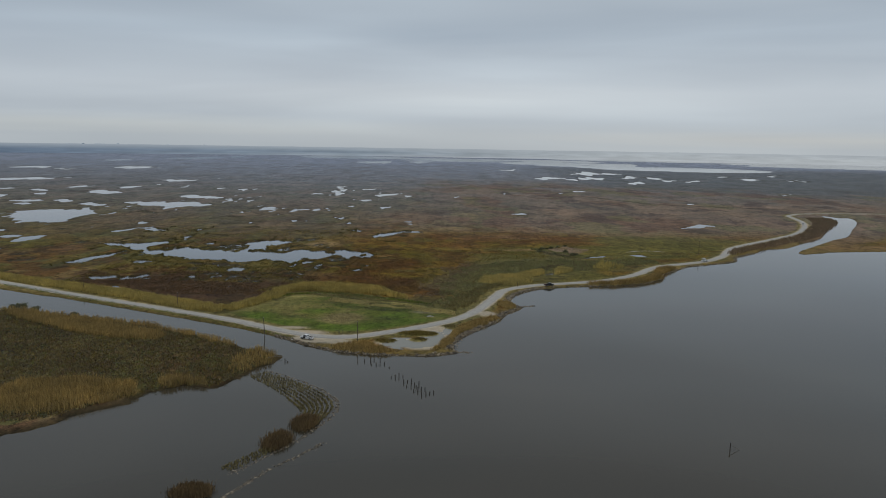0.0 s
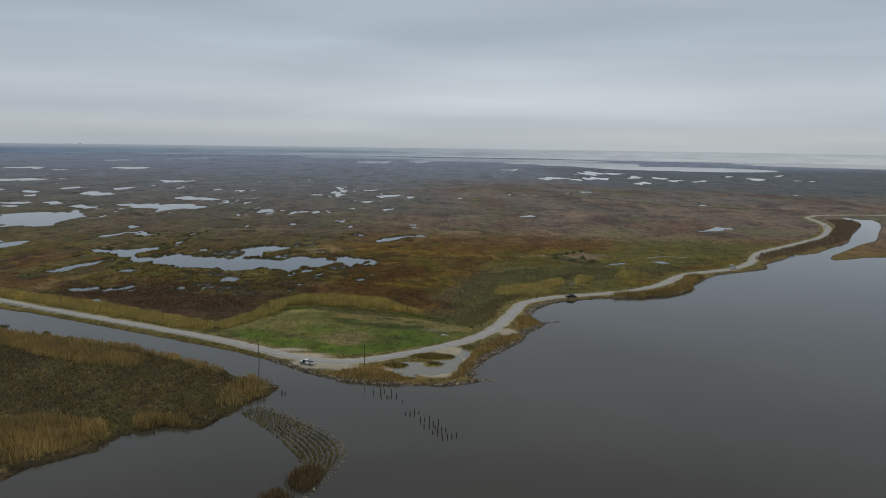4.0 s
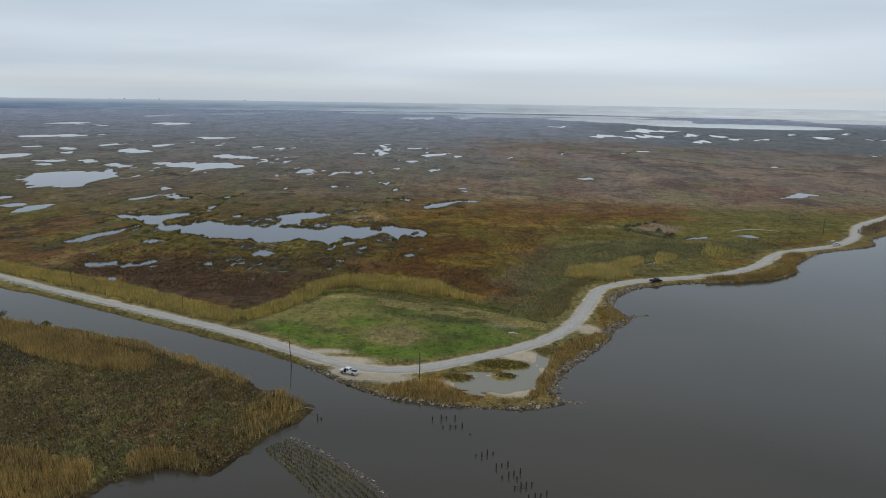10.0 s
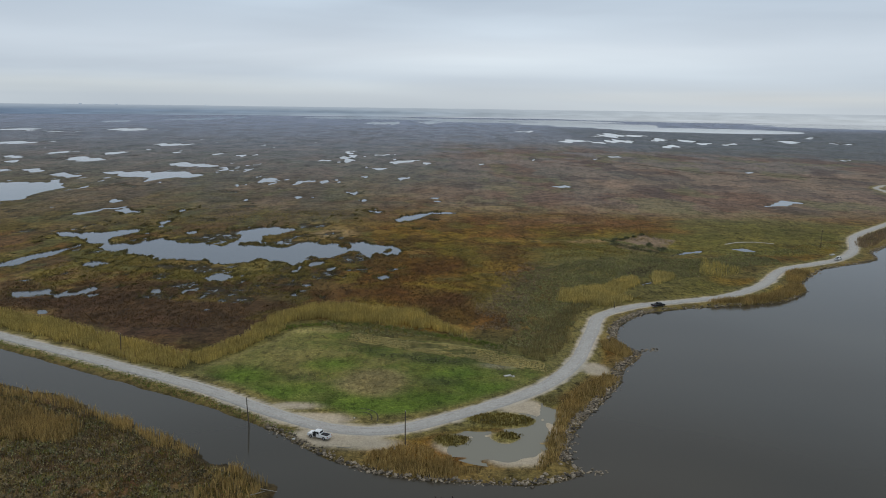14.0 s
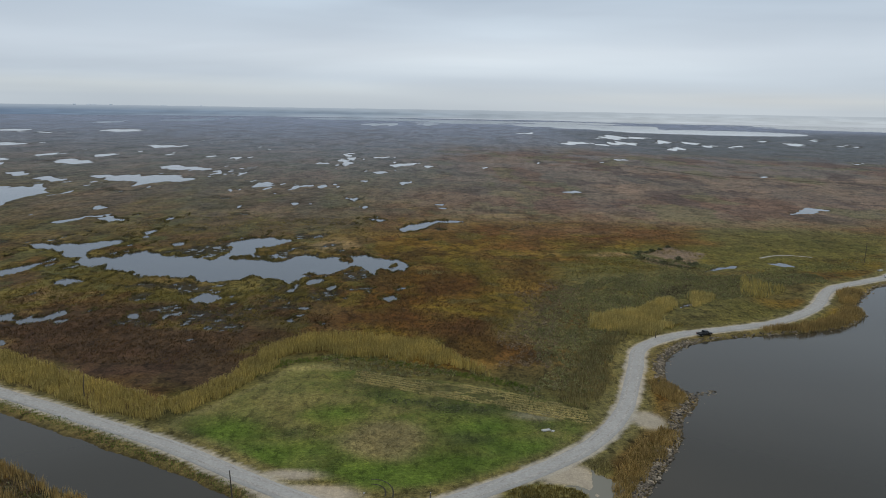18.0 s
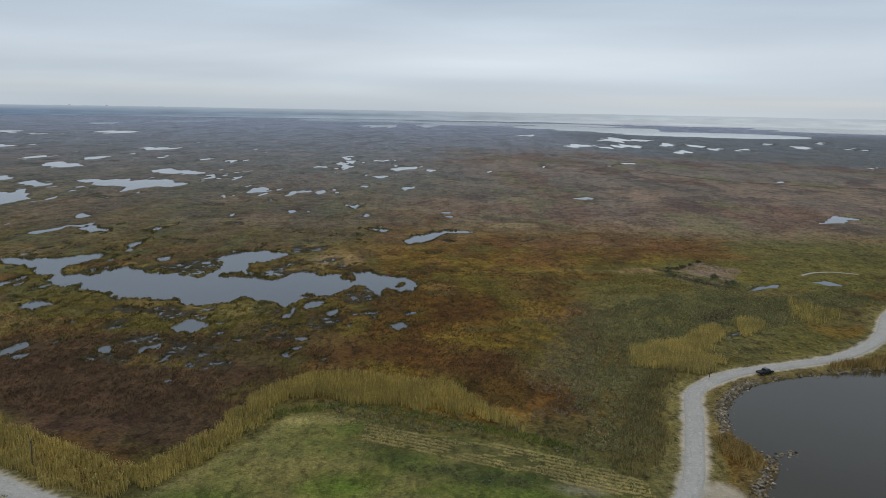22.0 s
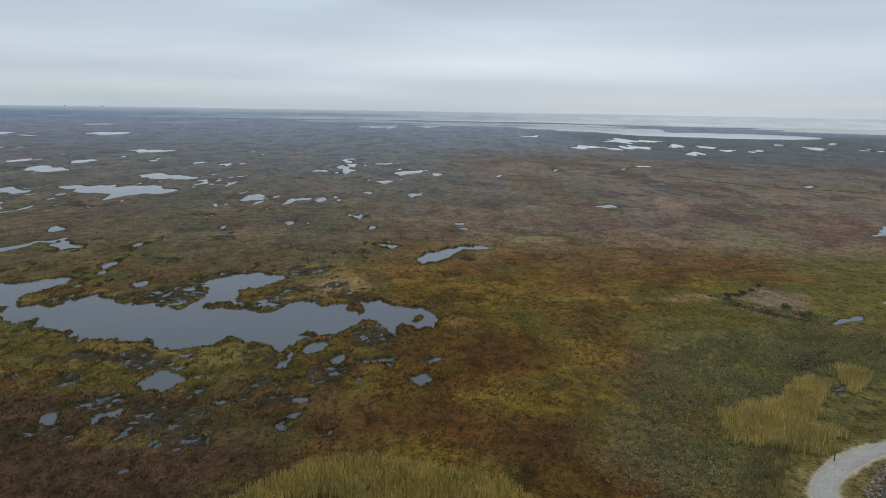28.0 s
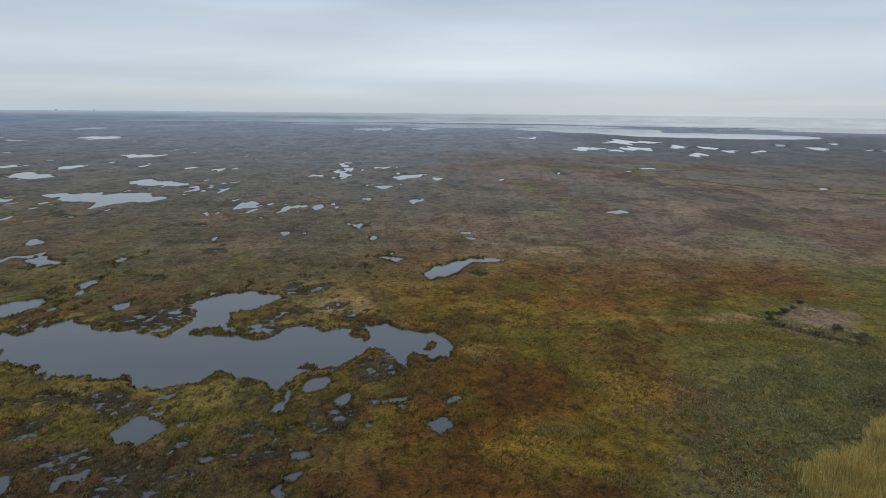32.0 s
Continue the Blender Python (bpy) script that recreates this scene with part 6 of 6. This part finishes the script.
# ---- bushes, litter, tracks
def bush(x, y, r, h, mat, label, bare=False):
    top = tagged(on_bush(x, y), label, "bush")
    b = bmesh.new()
    for k in range(5):
        a = 2 * math.pi * k / 5 + random.uniform(-0.3, 0.3)
        post(b, 0.1 * math.cos(a), 0.1 * math.sin(a), 0, h * random.uniform(0.6, 0.95), 0.07, 0.02, 6, (r * 0.6 * math.cos(a), r * 0.6 * math.sin(a)))
    part("stems", b, M_POLE, top)
    n = 60 if bare else 420
    rr = np.random.default_rng(int(abs(x) * 7 + y))
    c = rr.normal(0, 1, (n, 3))
    c /= np.linalg.norm(c, axis=1)[:, None]
    c *= (0.45 + 0.6 * rr.uniform(0, 1, (n, 1))) * (0.8 + 0.4 * np.sin(3 * np.arctan2(c[:, 1], c[:, 0]) + x))[:, None]
    c = c * (r, r, h * 0.5) + (0, 0, h * 0.55)
    t1, t2 = rr.normal(0, 0.16, (n, 3)), rr.normal(0, 0.16, (n, 3))
    v = np.stack([c - t1, c + t2, c + t1, c - t2], 1).reshape(-1, 3)
    f = np.arange(n * 4).reshape(-1, 4)
    crown = mesh_object("crown", v, f, mat)
    crown.parent = top
    return top


def on_bush(x, y):
    top = new("bush")
    top.matrix_basis = on_ground(x, y, 0, -0.05)
    return top


for x, y, r, h in ((77, 568.5, 2.2, 2.0), (84.5, 572.5, 2.0, 1.9), (90.5, 578, 1.5, 1.5), (98, 587.5, 1.6, 1.5), (91.3, 545.5, 2.5, 2.6), (95.5, 537, 2.2, 2.3), (99, 541, 1.6, 1.6), (74, 562, 1.5, 1.4), (81, 570, 1.4, 1.3)):
    bush(x, y, r, h, M_DARKSHRUB, "dark green bush beside the bare spoil mound")
for x, y, r, h in ((-197, 339, 2.8, 3.4), (-190, 337, 2.2, 2.6), (-203, 342, 2.6, 2.8), (-168, 329, 1.8, 1.8)):
    bush(x, y, r, h, M_DARKSHRUB, "dark bush on the canal island bank")


def strip(name, line, half, z, mat, label, category):
    d = np.gradient(line, axis=0)
    d /= np.hypot(d[:, 0], d[:, 1])[:, None]
    s = np.stack([-d[:, 1], d[:, 0]], -1) * half
    zz = z_at(line[:, 0], line[:, 1]) + z
    v = np.concatenate([np.column_stack([line + s, zz]), np.column_stack([line - s, zz])])
    n = len(line)
    ob = mesh_object(name, v, [(i, i + 1, n + i + 1, n + i) for i in range(n - 1)], mat)
    return tagged(ob, label, category, kind="structure")


strip("sandy_path", spline([(141, 561.5), (152, 569), (163, 570), (172, 566)], 1.0), 0.8, 0.05, M_TRACKS, "narrow pale sandy path across the marsh", "path")
M_TRACK = plain("wheel_rut_mud", (0.05, 0.045, 0.03), 0.95, grain=3, vary=0.3)
for r in (3.0, 4.6):
    a = np.linspace(-0.2, 1.7, 24)
    strip("wheel_track", np.column_stack([-46.5 + r * np.cos(a), 304.6 + r * 1.3 * np.sin(a)]), 0.16, 0.06, M_TRACK, "dark curved wheel rut in the grass", "wheel track")
def rut(off):
    """A pale worn wheel path on the crown of the road."""
    line = spline(part_of(ROAD, (-204, 381), (246, 605))[::2], 1.5)
    d = np.gradient(line, axis=0)
    d /= np.hypot(d[:, 0], d[:, 1])[:, None]
    side = np.stack([d[:, 1], -d[:, 0]], -1)
    wob = fbm(line[:, 0], line[:, 1], 12, 601, 3)[:, None] * 0.5
    mid = line + side * (off + wob)
    half = (0.28 + 0.25 * fbm(line[:, 0], line[:, 1] + off * 40, 6, 603, 3))[:, None]
    v = np.concatenate([np.column_stack([mid + side * half, np.full(len(mid), 0.764)]), np.column_stack([mid - side * half, np.full(len(mid), 0.764)])])
    n = len(mid)
    ob = mesh_object("wheel_path", v, [(i, i + 1, n + i + 1, n + i) for i in range(n - 1)], M_TRACKS)
    tagged(ob, "pale worn wheel path on the gravel road", "wheel track", kind="structure")


for off in (-1.2, 1.1):
    rut(off)


def litter(x, y, a, b, c, label, turn=0):
    bm = box(bmesh.new(), -a / 2, a / 2, -b / 2, b / 2, 0, c, min(a, b, c) * 0.25)
    for v in bm.verts:
        v.co += Vector((random.uniform(-1, 1) * a * 0.08, random.uniform(-1, 1) * b * 0.08, 0))
    ob = new("debris", bpy.data.meshes.new("debris"))
    bm.to_mesh(ob.data)
    bm.free()
    ob.data.materials.append(M_DASH)
    ob.matrix_basis = on_ground(x, y, turn, 0.01)
    return tagged(ob, label, "debris")


litter(-6, 336.5, 2.2, 1.0, 0.3, "pale slab of debris lying on the mown field", 20)
litter(-4.4, 336.0, 0.9, 0.6, 0.25, "pale slab of debris lying on the mown field", 50)
litter(190.4, 533, 3.0, 1.4, 0.6, "pale heap of debris beside the shore road", 30)
litter(-61, 292.5, 0.8, 0.5, 0.3, "white debris lying on the canal bank", 10)
litter(-36.5, 287.5, 0.7, 0.5, 0.4, "white debris at the edge of dry reeds", 30)
litter(-48, 304.8, 0.4, 0.3, 0.2, "small white debris beside wheel ruts", 30)
for x, y, ln, turn in ((-63, 268.6, 4.0, 65), (-64.5, 266, 3.0, 110), (-50, 288.2, 4.0, 75)):
    top = tagged(new("driftwood_log"), "bleached driftwood log stranded on the shore", "driftwood", group="driftwood logs")
    b = post(bmesh.new(), 0, 0, 0, ln, 0.11, 0.05, 8, (0.3, 0.2), 6, 0.2)
    part("trunk", b, M_ROCK, top)
    b = post(bmesh.new(), 0.1, 0.05, ln * 0.6, ln * 0.75, 0.06, 0.02, 6, (0.5, 0.1), 3, 0.1)
    part("branch", b, M_ROCK, top)
    top.matrix_basis = pose(x, y, max(0.12, float(z_at(np.array([x]), np.array([y]))[0])) + 0.1, 90, 0, turn)

# distant works on the horizon
# haze in front of the blocks is put into this pale colour
M_FARBLOCK = plain("hazy_concrete", (0.8, 0.86, 0.9), 0.9, grain=0.05, vary=0.1, bump=0)
for k, (x, w, h) in enumerate(((-2190, 40, 55), (-2130, 8, 58), (-2050, 50, 55.5), (-1960, 8, 58), (-1700, 30, 55), (-1500, 8, 57))):
    y = 150 + math.sqrt(4740 ** 2 - x * x)
    top = tagged(new("distant_tower"), "hazy blue-grey industrial block on the far horizon", "building", group="distant industrial skyline")
    top.matrix_basis = pose(x, y, 0)
    part("wall", box(bmesh.new(), -w / 2, w / 2, -8, 8, -1, h, 1.0), M_FARBLOCK, top)
    part("roof", box(bmesh.new(), -w / 2 - 1, w / 2 + 1, -9, 9, h + 0.004, h + 2.0, 0.4), M_FARBLOCK, top)
